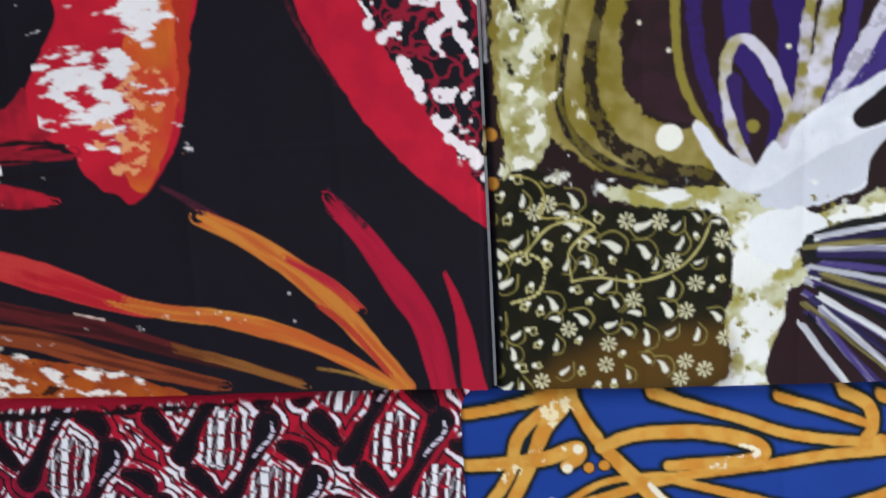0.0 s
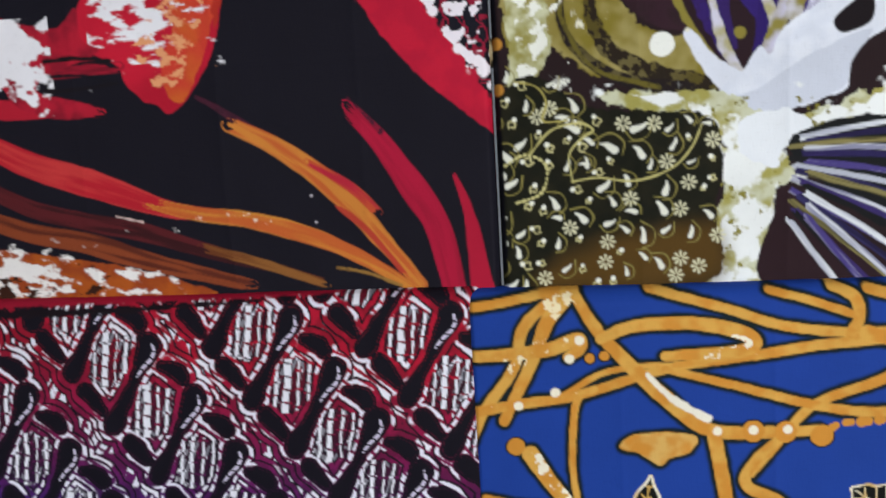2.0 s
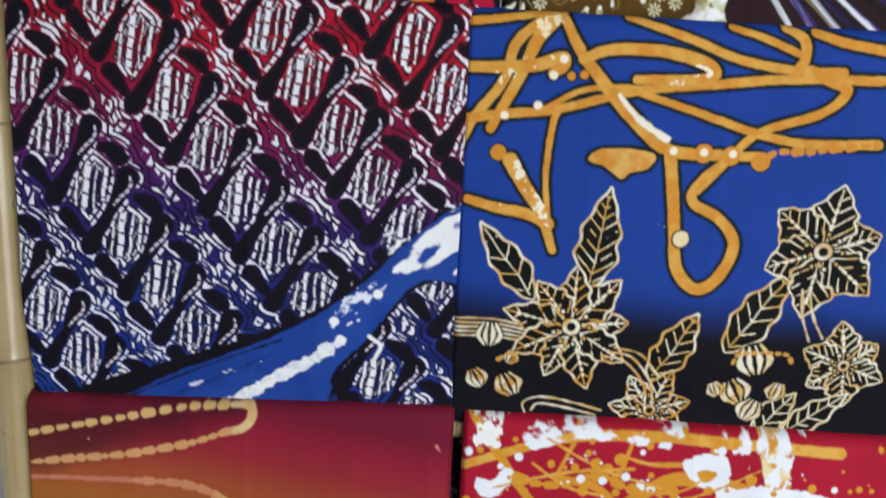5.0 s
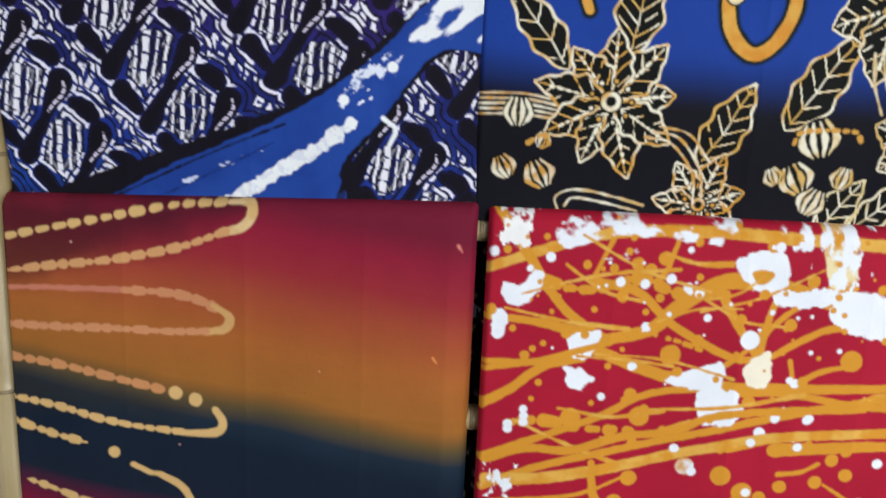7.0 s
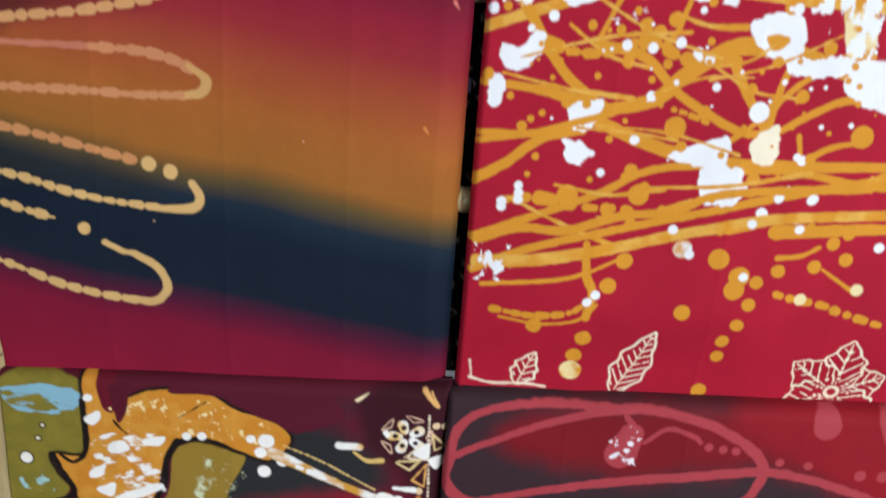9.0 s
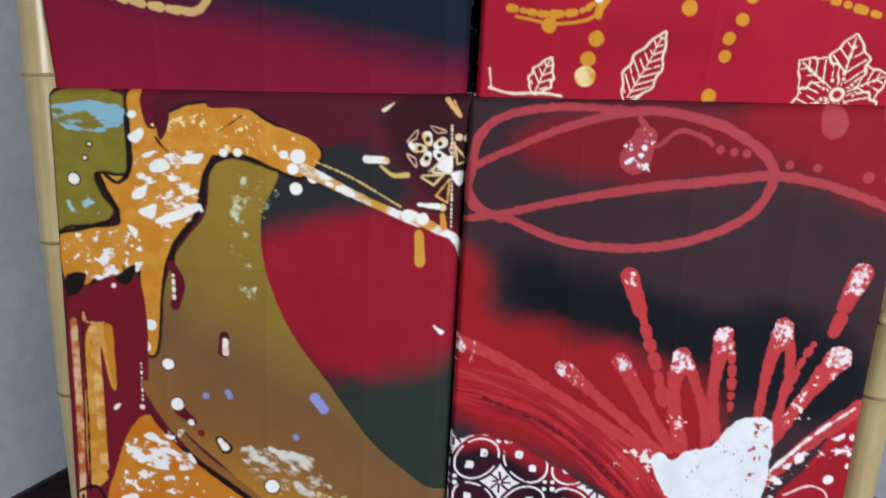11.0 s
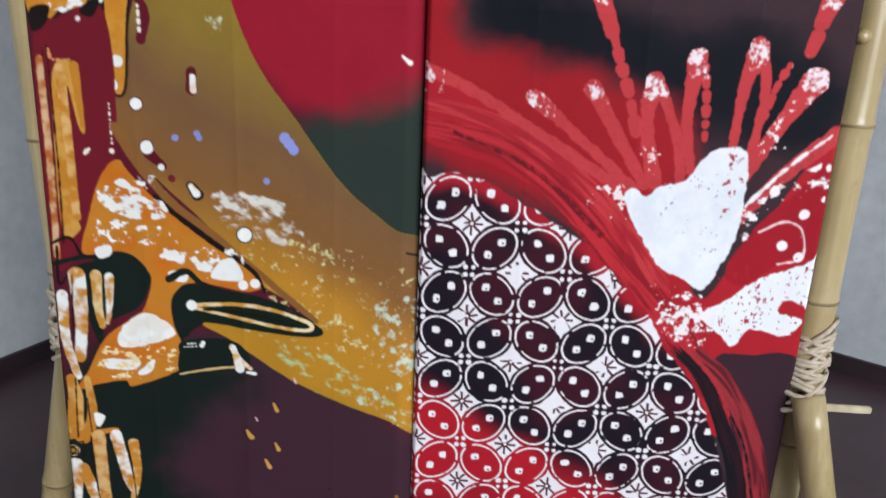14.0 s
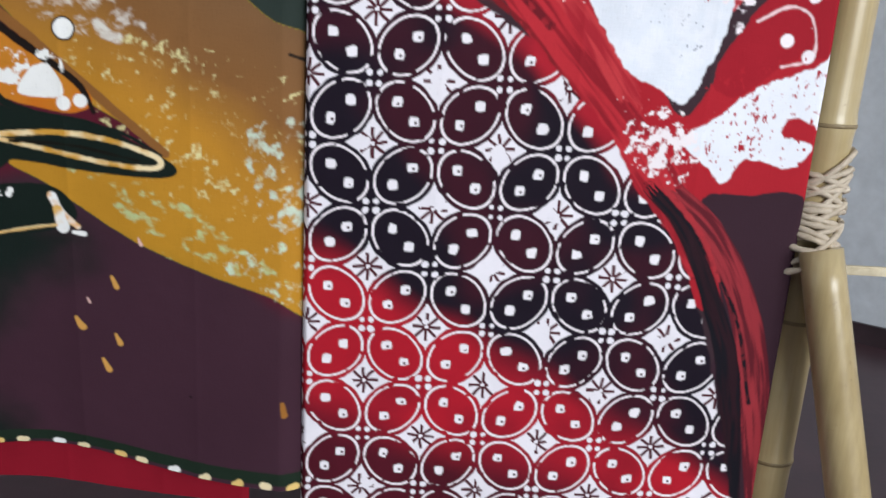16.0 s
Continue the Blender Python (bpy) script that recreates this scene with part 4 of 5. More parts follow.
# the dark field of drops and curls
d.shape("14,1702 21,1845 47,1878 71,1868 104,1848 182,1840 202,1816 198,1760 188,1698", "17180f", "201e12", rough=2)
d.wash("80,1728 194,1751 190,1698 57,1701", "5e4318", 14, 0.8)
paisley_field(d, "15,1702 24,1871 55,1877 92,1850 103,1789 132,1762 126,1708", 62, 5)
paisley_field(d, "87,1842 182,1835 198,1812 196,1716 139,1713 136,1762 94,1794", 40, 6)
d.stroke("82,1790 80,1812 91,1825 100,1831 91,1837 75,1836 62,1830 48,1814", 1.5, 1.5, "c9c07a", rough=0.3)
d.stroke("82,1790 103,1792 132,1788 161,1796 178,1812 187,1831", 1.5, 1.5, "c9c07a", rough=0.3)
d.stroke("38,1874 55,1869 63,1856 60,1841 79,1840", 1.4, 1.4, "b5a85c", rough=0.3)
d.beads("27,1806 44,1814 61,1804 56,1782 34,1774", 1.2, 1.0, "cfc787")
d.stroke(f"{23},1720 {23},1900 {23},2105", 5, 5, "14131a", curve=False)
d.dots(f"{24},1868 {24},1905", 5, "c08436")
d.stroke(f"{23},1960 {23},2030", 3, 3, "d8dce0", curve=False)
hang(d, "batik_cloth", "olive, white and purple batik cloth with flowers", 0.014, 0.0, tuck=1.0, phase=0.2)
# slanting pattern, red to blue
d = Dye(-461, 0, 1280, 1706, STEP, "5a1020")
slanting_motif(d)
d.shape("-442,1274 -410,1291 -293,1336 -204,1370 -141,1403 -96,1443 -53,1479 5,1515 8,1430 -30,1434 -63,1411 -90,1372 -124,1330 -141,1277 -443,1262", "16131c", rough=1.2)
d.shape("-374,1277 -294,1320 -204,1361 -141,1398 -96,1435 -53,1479 5,1515 8,1438 -41,1434 -68,1411 -96,1371 -135,1324 -150,1277 -375,1265", "24479a", "1f3f90", rough=1.2, mottle=40)
d.stroke("-399,1282 -293,1327 -204,1367 -141,1400", 4, 5, "16131c", dry=0.3)
d.stroke("-355,1285 -264,1329 -187,1362", 2.5, 2, "16131c", dry=0.4)
d.stroke("-325,1280 -246,1319 -199,1344", 2, 1.5, "182a66", dry=0.5)
d.stroke("-141,1277 -130,1313 -113,1342", 8, 5, "16131c", dry=0.3)
d.flecks("-80,1465 -48,1487 6,1510 7,1473 -41,1445 -74,1433", "eef1f8", 10, 0.68, 2.2, fade=6, turn=35)
d.flecks("-141,1403 -96,1432 -69,1433 -96,1388 -135,1375", "dfe5f4", 5, 0.4, 1.5, turn=35)
d.flecks("-294,1305 -199,1350 -187,1339 -276,1300", "cfd8f0", 6, 0.32, 2)
d.stroke("-253,1280 -199,1315 -158,1340 -127,1363", 12, 12, "eef2f8", rough=3, dry=0.15)
d.dots("-126,1366 -132,1386 -88,1417", 5, "eef2f8")
d.stroke("-96,1371 -84,1361 -90,1346", 4, 4, "eef2f8")
d.stroke("-468,1705 -293,1705 -120,1706", 11, 5, "9c1630", rough=1)
d.stroke("-464,1694 -351,1695 -270,1697 -190,1700", 8, 2, "1a1218", rough=1.2)
hang(d, "batik_cloth", "broken slanting-pattern batik cloth fading red to blue", 0.02, 0.0, tuck=1.0, phase=0.3, slope=(0.006, -0.001))
# blue cloth with ochre lines
d = Dye(-11, 472, 1278, 1704, STEP, "1c3b8c")
d.c[:] = hexcol("1d3f94") + (hexcol("12121a") - hexcol("1d3f94")) * step01(1452, 1392, d.z + 0.02 * d.x + 16 * (value_noise(d.x, d.z, 90, 3, 2) - 0.5))[..., None]
DK = "14201f"
for rim in (DK, None):
    d.stroke("-14,1689 17,1693 72,1703", 7, 7, OCHRE, "d9a44c", halo=rim)
    d.stroke("-16,1568 0,1600 27,1637 37,1673 72,1703", 9, 9, OCHRE, "d9a44c", halo=rim)
    d.stroke("16,1590 42,1642 57,1678 77,1703", 9, 13, OCHRE, "d9a44c", halo=rim)
    d.stroke("-14,1647 17,1648 57,1652 80,1660 82,1652 72,1645", 9, 8, OCHRE, "d9a44c", halo=rim, mid=12)
    d.stroke("-15,1597 26,1604 78,1611 152,1632 224,1642 294,1651 380,1654", 9, 9, OCHRE, "d9a44c", halo=rim, mid=8)
    d.stroke("67,1611 107,1632 166,1636 219,1643", 5, 5, OCHRE, "d9a44c", halo=rim)
    d.stroke("77,1703 97,1667 122,1637 152,1606 187,1578 241,1575 274,1576", 8, 8, OCHRE, "d9a44c", halo=rim, mid=13)
    d.stroke("100,1660 127,1670 175,1671 214,1662 224,1651 209,1646 152,1643", 9, 8, OCHRE, "d9a44c", halo=rim, mid=12)
    d.stroke("141,1702 199,1684 247,1667 303,1659 343,1660", 7, 9, OCHRE, "d9a44c", halo=rim)
    d.stroke("236,1698 269,1688 302,1675", 6, 7, OCHRE, "d9a44c", halo=rim)
    d.stroke("287,1700 303,1690 306,1671 300,1659", 9, 9, OCHRE, "d9a44c", halo=rim)
    d.stroke("314,1697 345,1688 387,1682", 9, 9, OCHRE, "d9a44c", halo=rim)
    d.stroke("312,1659 335,1651 349,1642 328,1620 273,1599 246,1571 220,1539", 12, 7, OCHRE, "d9a44c", halo=rim, mid=8)
    d.stroke("152,1632 215,1614 273,1597 320,1590 384,1593", 6, 9, OCHRE, "d9a44c", halo=rim)
    d.stroke("93,1616 78,1606 73,1569 73,1537 78,1499", 6, 5, OCHRE, "d9a44c", halo=rim)
    d.beads("277,1572 293,1581 321,1583 384,1593", 4, 2, OCHRE)
    d.stroke("-3,1520 26,1513 57,1508 78,1499", 8, 12, OCHRE, "d9a44c", halo=rim)
    d.stroke("37,1560 52,1536 70,1510 84,1473", 14, 7, OCHRE, "d9a44c", halo=rim, mid=12)
    d.stroke("190,1576 196,1539 202,1497 208,1461 229,1441 250,1455 261,1488 244,1513 216,1529 223,1550 255,1579", 11, 8, OCHRE, "d9a44c", halo=rim, mid=11)
    d.shape("112,1565 128,1576 173,1574 171,1560 154,1554 144,1548 128,1559", OCHRE, "d9ac5e", halo=rim)
    d.dots("25,1567", 7.5, OCHRE, rim)
    d.dots("277,1571 222,1576 248,1575", 9, OCHRE, rim)
    d.dots("90,1643 102,1645", 4, OCHRE, rim)
d.flecks("34,1560 47,1561 73,1521 83,1494 70,1499 52,1526", "f3ead2", 6, 0.6, fade=3, only=OCHRE)
d.dots("209,1491", 8, "ead8ae", DK)
d.dots("82,1659 73,1643 222,1577 193,1577 250,1577 29,1603 60,1614", 4, "f3ead2")
d.stroke("137,1627 157,1606 185,1588", 4, 7, "f0ead8", rough=1)
d.flecks("190,1664 223,1657 219,1646 195,1649", "f3ead2", 7, 0.6, fade=3, only=OCHRE)
d.flecks("27,1655 77,1663 57,1642 16,1632 6,1611 -5,1600", "f3e2b8", 6, 0.5, fade=3, only=OCHRE)
d.flecks("47,1693 82,1703 82,1688 57,1673", "f3e2b8", 6, 0.45, fade=3, only=OCHRE)
d.flecks("187,1502 202,1497 200,1489 182,1496", WHITE, 5, 0.5)
for k in range(5):
    d.stroke(f"-12,{1398 - 4.6 * k} 30,{1399 - 4.6 * k} 62,{1394 - 4.2 * k}", 2, 2, "cf9a48", CREAM, rough=0.4)
leaf(d, "123,1434 138,1540", 26, "d3a95c", "10110f", 6)
leaf(d, "70,1422 11,1498", 20, "d3a95c", "10110f", 3)
leaf(d, "195,1340 236,1417", 23, "d3a95c", "10110f", 4)
leaf(d, "266,1376 322,1464", 25, "d3a95c", "10110f", 4)
flower(d, "109,1395", 68, 9, "d3a04a", "10110f", 8)
flower(d, "348,1486", 66, 6, "d3b070", "10110f", 20)
flower(d, "200,1304", 50, 7, "d0983f", "10110f", 20)
flower(d, "385,1370", 46, 6, "d3b070", "10110f", 40)
leaf(d, "310,1279 346,1336", 20, "d9c48e", "10110f", 3)
leaf(d, "341,1286 396,1338", 18, "d9c48e", "10110f", 4)
d.stroke("143,1365 167,1360 190,1334 195,1306", 2.4, 2.4, "cf9a48", CREAM)
d.stroke("149,1370 174,1365 196,1338 202,1312", 2.4, 2.4, "cf9a48", CREAM)
d.stroke("155,1375 182,1369 204,1345", 2.0, 2.0, "cf9a48", CREAM)
d.stroke("334,1446 337,1420 347,1394", 2.4, 2.4, "d3b070", CREAM)
d.stroke("341,1446 347,1421 359,1398", 2.4, 2.4, "d3b070", CREAM)
d.stroke("71,1291 67,1305 83,1313 111,1310 149,1301", 2.4, 2.4, "d3b070", CREAM)
d.stroke("76,1297 84,1305 111,1302 144,1295", 2.0, 2.0, "d3b070", CREAM)
pod(d, "297,1370", 19, "ddc48c", "10110f")
pod(d, "284,1333", 16, "d6ae62", "10110f")
pod(d, "325,1335", 11, "d6ae62", "10110f")
pod(d, "302,1312", 14, "d6ae62", "10110f")
pod(d, "27,1383", 14, "eadfc0", "10110f")
pod(d, "50,1327", 15, "cf9a48", "10110f")
pod(d, "17,1332", 12, "cf9a48", "10110f")
pod(d, "51,1358", 8, "cf9a48", "10110f")
pod(d, "263,1334", 9, "d6ae62", "10110f")
d.beads("38,1355 51,1363 57,1355", 2.5, 1, "cf9a48")
d.beads("276,1365 283,1376 326,1378 334,1370", 2.5, 2, "cf9a48")
hang(d, "batik_cloth", "blue batik cloth with ochre lines and outlined flowers", 0.0225, 0.0, tuck=1.0, phase=0.4, slope=(-0.001, -0.008))
# crimson, orange and navy cloth
d = Dye(-463, -4, 856, 1288, STEP, "7c1c2c")
banded(d, 0.16, [(840, "8a1936"), (925, "7f1935"), (950, "551a35"), (972, "182131"), (1035, "142030"), (1062, "1c2b3a"), (1082, "5c4c2f"), (1102, "9a622b"), (1150, "a5602d"), (1190, "a04c30"), (1228, "952c34"), (1262, "8c1e36"), (1288, "701a30")])
d.wash("-462,1280 -402,1288 -231,1288 -254,1265 -329,1240 -461,1206", "33141f", 22, 0.75)
d.wash("-487,1110 -366,1093 -289,1074 -367,1075 -489,1079", "2a2a28", 20, 0.7)
PEACH, PALE = "c98f6a", "d3ad72"
d.beads("-455,1246 -416,1255 -369,1265 -322,1275 -288,1281 -242,1284", 5.0, 3.5, PALE)
d.stroke("-240,1284 -221,1284 -217,1275 -226,1262 -246,1256", 4, 8, PALE, "dfbf8c", rough=0.6, mid=10)
d.beads("-243,1257 -283,1242 -324,1232 -359,1225 -406,1219 -457,1211", 4.6, 1.0, "cf9a68", thread=2.4)
d.stroke("-458,1194 -396,1196 -337,1196", 5, 6, "c47860", rough=0.8)
d.beads("-343,1196 -302,1195 -273,1190 -254,1182", 5, -1, "c9875f", thread=5)
d.stroke("-256,1184 -242,1176 -240,1168 -248,1160 -274,1157", 6, 6, "cfa066", rough=0.6, mid=10)
d.beads("-263,1158 -304,1156 -363,1157 -398,1156 -461,1156", 4.4, -0.5, "c98a60", thread=3.6)
d.beads("-461,1123 -413,1117 -371,1109 -329,1100 -306,1095", 5, 1.2, "c78a5a", thread=2.5)
d.dots("-295,1093 -275,1087", 7, PALE)
d.stroke("-255,1077 -248,1064 -255,1053 -278,1051 -296,1051", 7, 5, PALE, rough=0.5, mid=10)
d.beads("-290,1052 -331,1055 -373,1062 -415,1073 -461,1080", 4.6, 0.8, PALE, thread=2.2)
d.beads("-463,1055 -423,1043 -387,1035", 5, 1.0, PALE, thread=2)
d.dots("-359,1026", 6, PALE)
d.stroke("-340,1013 -325,1006 -311,1004", 7, 4, PALE, rough=0.8)
d.stroke("-313,1004 -291,991 -282,971 -295,955 -316,955", 7, 8, PALE, rough=0.6, mid=9)
d.beads("-316,955 -353,960 -388,968 -422,981 -451,990", 4.6, 0.8, PALE, thread=2.2)
d.dots("-393,1242 -21,1249 -151,1124 -292,1038", 0.9, "e0b0a0")
d.stroke("-21,1251 -17,1245", 2.5, 1.5, "d87a70")
d.stroke("-41,1144 -37,1139", 2, 1.4, "d8884a")
hang(d, "batik_cloth", "batik cloth shading from crimson through orange to navy", 0.02, 0.002, tuck=1.0, phase=0.5, roll=0.012, slope=(-0.004, 0.009))
# crimson cloth with splashes
SAG = lambda x, z: np.stack([8.0 * step01(1050, 960, z), -9.0 * step01(1050, 960, z)], -1)
d = Dye(6, 473, 880, 1286, STEP, "ab1b33")
d.lay(np.s_[:, :], 0.5 * step01(0.4, 0.7, value_noise(d.x, d.z, 90, 4, 3)), "9c162e")
OC = "d3922f"
d.stroke("3,1232 55,1251 121,1270 207,1275 281,1273 396,1270", 9, 11, OC, "dca94e")
d.stroke("12,1291 39,1255 78,1203 117,1173", 9, 9, OC)
d.stroke("5,1189 58,1185 90,1179 117,1173", 6, 13, OC)
d.stroke("6,1144 76,1148 106,1169", 6, 9, OC)
d.stroke("85,1176 149,1148 218,1133 294,1133 412,1141", 10, 8, OC, mid=13)
d.stroke("7,1101 34,1117 65,1142 102,1152", 10, 8, OC)
d.stroke("108,1226 150,1218 183,1190 236,1163 267,1159", 9, 7, OC)
d.stroke("112,1169 163,1183 187,1206 230,1232 285,1229 335,1216 404,1209", 11, 12, OC, mid=15)
d.stroke("220,1232 243,1195 269,1159", 9, 8, OC)
d.stroke("213,1134 256,1169 287,1203 324,1231", 5, 5, OC)
d.stroke("262,1153 314,1186 338,1195 405,1201", 6, 8, OC)
d.stroke("284,1235 273,1202 267,1159", 6, 7, OC)
d.stroke("9,1046 58,1067 121,1094 167,1120 218,1129", 8, 7, OC)
d.stroke("10,1017 65,1039 144,1062 222,1084 297,1106 413,1135", 8, 8, OC)
d.stroke("219,1123 295,1128 356,1121 415,1119", 6, 8, OC)
d.stroke("249,1069 309,1085 418,1097", 7, 9, OC)
d.stroke("130,1293 122,1264 108,1232", 5, 4, OC)
d.stroke("182,1267 174,1240 165,1229", 4, 6, OC)
d.stroke("304,1134 297,1161", 4, 4, OC)
d.stroke("304,1137 327,1152 351,1159", 7, 5, OC)
d.beads("62,1224 104,1218 149,1231 186,1219 231,1221", 6, 2, OC, thread=3)
d.beads("35,1083 68,1088 111,1082 154,1082", 6, 3, OC)
d.dots("185,1160 161,1097 353,1164 95,1092", 10, OC)
d.dots("147,1244 171,1250 151,1119 159,1239 135,1214 293,1195 263,1119 330,1262 309,1236 209,1175", 6, OC)
d.beads("181,1176 194,1173 215,1166", 3.5, 1.5, OC)
d.shape("313,1287 337,1288 348,1237 334,1226 321,1241", OC, "e8d8a8")
d.flecks("17,1292 46,1293 47,1256 24,1249 15,1265", "f2f1f0", 8, 0.6, fade=3)
d.shape("22,1222 38,1218 53,1235 58,1216 44,1202 25,1203", WHITE, rough=2)
d.shape("14,1197 29,1190 24,1168 15,1173", WHITE, rough=2)
d.shape("89,1171 116,1181 114,1164 105,1150 92,1155", WHITE, rough=2.2)
d.shape("238,1252 257,1260 280,1258 285,1235 276,1224 256,1225 244,1238", WHITE, rough=2.5)
d.shape("252,1242 266,1245 270,1235 258,1232", OC, rough=1)
d.shape("275,1226 334,1226 335,1216 287,1211", WHITE, rough=4)
d.shape("328,1216 344,1229 403,1219 407,1183 338,1195", WHITE, rough=2.5)
d.flecks("309,1282 347,1284 354,1227 319,1236", WHITE, 10, 0.6, 0.6)
d.shape("215,1124 246,1129 259,1106 247,1094 221,1094", WHITE, rough=2.2)
d.shape("184,1135 212,1148 234,1157 236,1130 213,1128", WHITE, rough=2)
d.shape("255,1153 277,1168 278,1135 259,1136", "efe6cf", rough=2)
d.shape("87,1143 114,1134 104,1122 90,1124", WHITE, rough=2.5)
d.flecks("69,1278 130,1291 225,1297 227,1263 132,1265 76,1252", WHITE, 11, 0.6, 1.6, fade=4)
d.flecks("269,1291 303,1294 306,1261 277,1265", WHITE, 9, 0.55)
d.dots("257,1179", 9, WHITE)
d.dots("35,1082 50,1091 304,1139 290,1103 322,1105 66,1246 132,1227 155,1226 195,1225 206,1220 13,1249 56,1229 101,1274 150,1147 160,1186", 4.5, WHITE)
rnd = random.Random(8)
for k in range(20):
    x, z, s = rnd.uniform(0, 420), rnd.uniform(1070, 1275), rnd.uniform(-0.5, 0.5)
    n = rnd.uniform(50, 150)
    d.stroke(f"{x:.0f},{z:.0f} {x + n / 2:.0f},{z + s * n / 2 + rnd.uniform(-8, 8):.0f} {x + n:.0f},{z + s * n:.0f}", 2.5, rnd.uniform(2, 6), OC, "dca94e")
for k in range(70):
    d.dots(f"{rnd.uniform(10, 470):.0f},{rnd.uniform(1060, 1280):.0f}", rnd.uniform(2, 5.5), rnd.choice((OC, OC, OC, WHITE)))
for k in range(90):
    x, z = rnd.uniform(10, 470), rnd.gauss(1205, 40)
    d.dots(f"{x:.0f},{z:.0f}", rnd.uniform(1.2, 3.4), rnd.choice((WHITE, OC, OC)))
d.stroke("-3,1135 58,1147 126,1169", 5, 7, OC)
d.stroke("14,1044 55,1058 97,1058 146,1075 196,1084 243,1104 371,1118", 9, 8, OC)
d.stroke("15,1024 73,1029 140,1043 224,1067 296,1084 411,1096", 13, 9, OC, "dca94e")
d.stroke("19,1004 101,1014 151,1034", 5, 3, OC)
d.beads("29,982 67,978 104,983 126,998", 4, 0, OC, thread=3)
d.stroke("119,1046 120,1019 126,1003 120,980", 7, 9, OC, mid=9)
d.stroke("293,1071 327,1074 379,1080 414,1081", 14, 9, OC)
d.stroke("300,1046 322,1050 337,1059", 6, 4, OC)
d.flecks("17,1033 41,1035 42,1016 20,1014", WHITE, 8, 0.65, 0.6)
d.dots("70,968 120,957 114,936 141,1010 214,990 156,1033 247,904", 8, OC)
d.dots("113,918", 11, OC, None, "ecd9a0")
d.dots("245,1041 266,1026 262,1014", 10, OC)
d.dots("283,1022 277,1002 268,982 257,964 256,946 302,1034 364,1049 349,1064 336,1040", 6.5, OC)
d.dots("210,1048", 9, OC, None, WHITE)
d.dots("35,1077 50,1085 129,1001 217,1043 270,1026 121,994 198,1066 270,1077 320,1103 315,1075", 4.5, WHITE)
d.beads("303,1013 318,1010 349,1006 365,1001 413,990", 4.5, 3, OC)
d.stroke("344,1038 360,1029 377,1019", 3, 5, OC)
d.dots("379,1022 326,1010", 6, "ead9a8")
LINE = "f0dcc4"
leaf(d, "159,893 192,968", 22, LINE, "a51a30", 6)
leaf(d, "60,896 76,936", 15, LINE, "a51a30", 3)
d.stroke("12,901 35,896 68,898 90,896", 3, 3, LINE)
d.stroke("11,921 14,900", 2, 2, LINE)
flower(d, "373,922", 62, 6, LINE, "a51a30", 25)
hang(d, "batik_cloth", "crimson batik cloth with ochre and white wax splashes", 0.022, 0.002, tuck=1.0, phase=0.6, slope=(0.008, 0.006))
SAG = None
# bird cloth
d = Dye(-60, 60, 884, 1262, 2.0, "120f10")
paisley_strip = random.Random(12)
for q in range(46):
    x, z = paisley_strip.uniform(-16, 20), 890 + 8 * q
    d.stroke(f"{x:.1f},{z} {x + paisley_strip.uniform(-5, 5):.1f},{z + 5} {x + paisley_strip.uniform(-6, 6):.1f},{z + 9}", 2.2, 0.8, "b8b0a4", "5a3a20", rough=0.6)
hang(d, "batik_cloth", "dark patterned batik cloth hanging behind the rungs", -0.020, 0.0, phase=0.9, back_drop=0.05)
d = Dye(-452, -60, -84, 60, 2.0, "8a1728")
hang(d, "batik_cloth", "plain crimson cloth layer showing below the hem", -0.004, 0.0, phase=0.7, back_drop=0.02, lift=0.02)
SAG = lambda x, z: np.stack([11.0 * step01(270, 400, z) - 5.5 * step01(640, 760, z), 4.0 * step01(270, 400, z) * step01(860, 780, z)], -1)
d = Dye(-464, 4, -50, 884, STEP, "541a28")
d.c[:] = hexcol("571a2a")
d.wash("-254,778 -146,835 -70,790 -82,746 -185,718 -244,706", "2b2c30", 18)
d.wash("-218,830 -89,867 -117,837 -189,818", "3a2430", 16, 0.7)
d.wash("-244,699 -141,742 -60,741 24,703 33,583 -70,537 -179,567 -234,632", "951a2e", 20)
d.wash("-176,505 -72,560 34,575 41,474 43,344 -62,402", "2b3531", 26)
d.wash("-417,219 -217,265 -111,209 -15,144 54,119 67,-115 -514,-154 -453,87", "402733", 14)
d.wash("-444,217 -310,239 -204,204 -266,143 -331,50 -292,-57 -536,-73", "16201d", 34)
# the ochre curve
d.shape("-283,792 -254,802 -213,787 -232,736 -232,670 -203,596 -158,534 -105,463 -48,415 18,367 34,137 -32,158 -98,178 -165,206 -239,253 -272,276 -168,285 -136,296 -201,331 -218,348 -275,405 -323,450 -370,498 -377,545 -356,623 -334,685 -297,732 -290,776", "8b792b", rough=0.4)
w = d.window((-470, 100), (10, 830))
gold = np.abs(d.c[w] - hexcol("8b792b")).sum(-1) < 0.02
k = value_noise(d.x[w], d.z[w], 120, 61, 3) * 60
zq = d.z[w] + 0.55 * (d.x[w] + 200) + k
ramp_z, ramp_c = [60, 190, 270, 380, 450, 540, 640, 800], np.array([hexcol(c) for c in ("7d7226", "8e7c26", "b98528", "b9822c", "865c34", "76563a", "8a7030", "967a32")])
d.c[w] = np.where(gold[..., None], np.stack([np.interp(zq, ramp_z, ramp_c[:, q]) for q in range(3)], -1), d.c[w])
d.flecks("-261,792 -209,781 -236,692 -242,632 -273,652 -275,726", "c9d2b0", 7, 0.34, soft=0.11)
d.flecks("-276,442 -174,442 -140,379 -219,389", "dcd8d0", 8, 0.42, 1.8, turn=-30, soft=0.11)
d.flecks("-235,388 -13,364 3,239 -134,245", "d8cf98", 6, 0.22, soft=0.11)
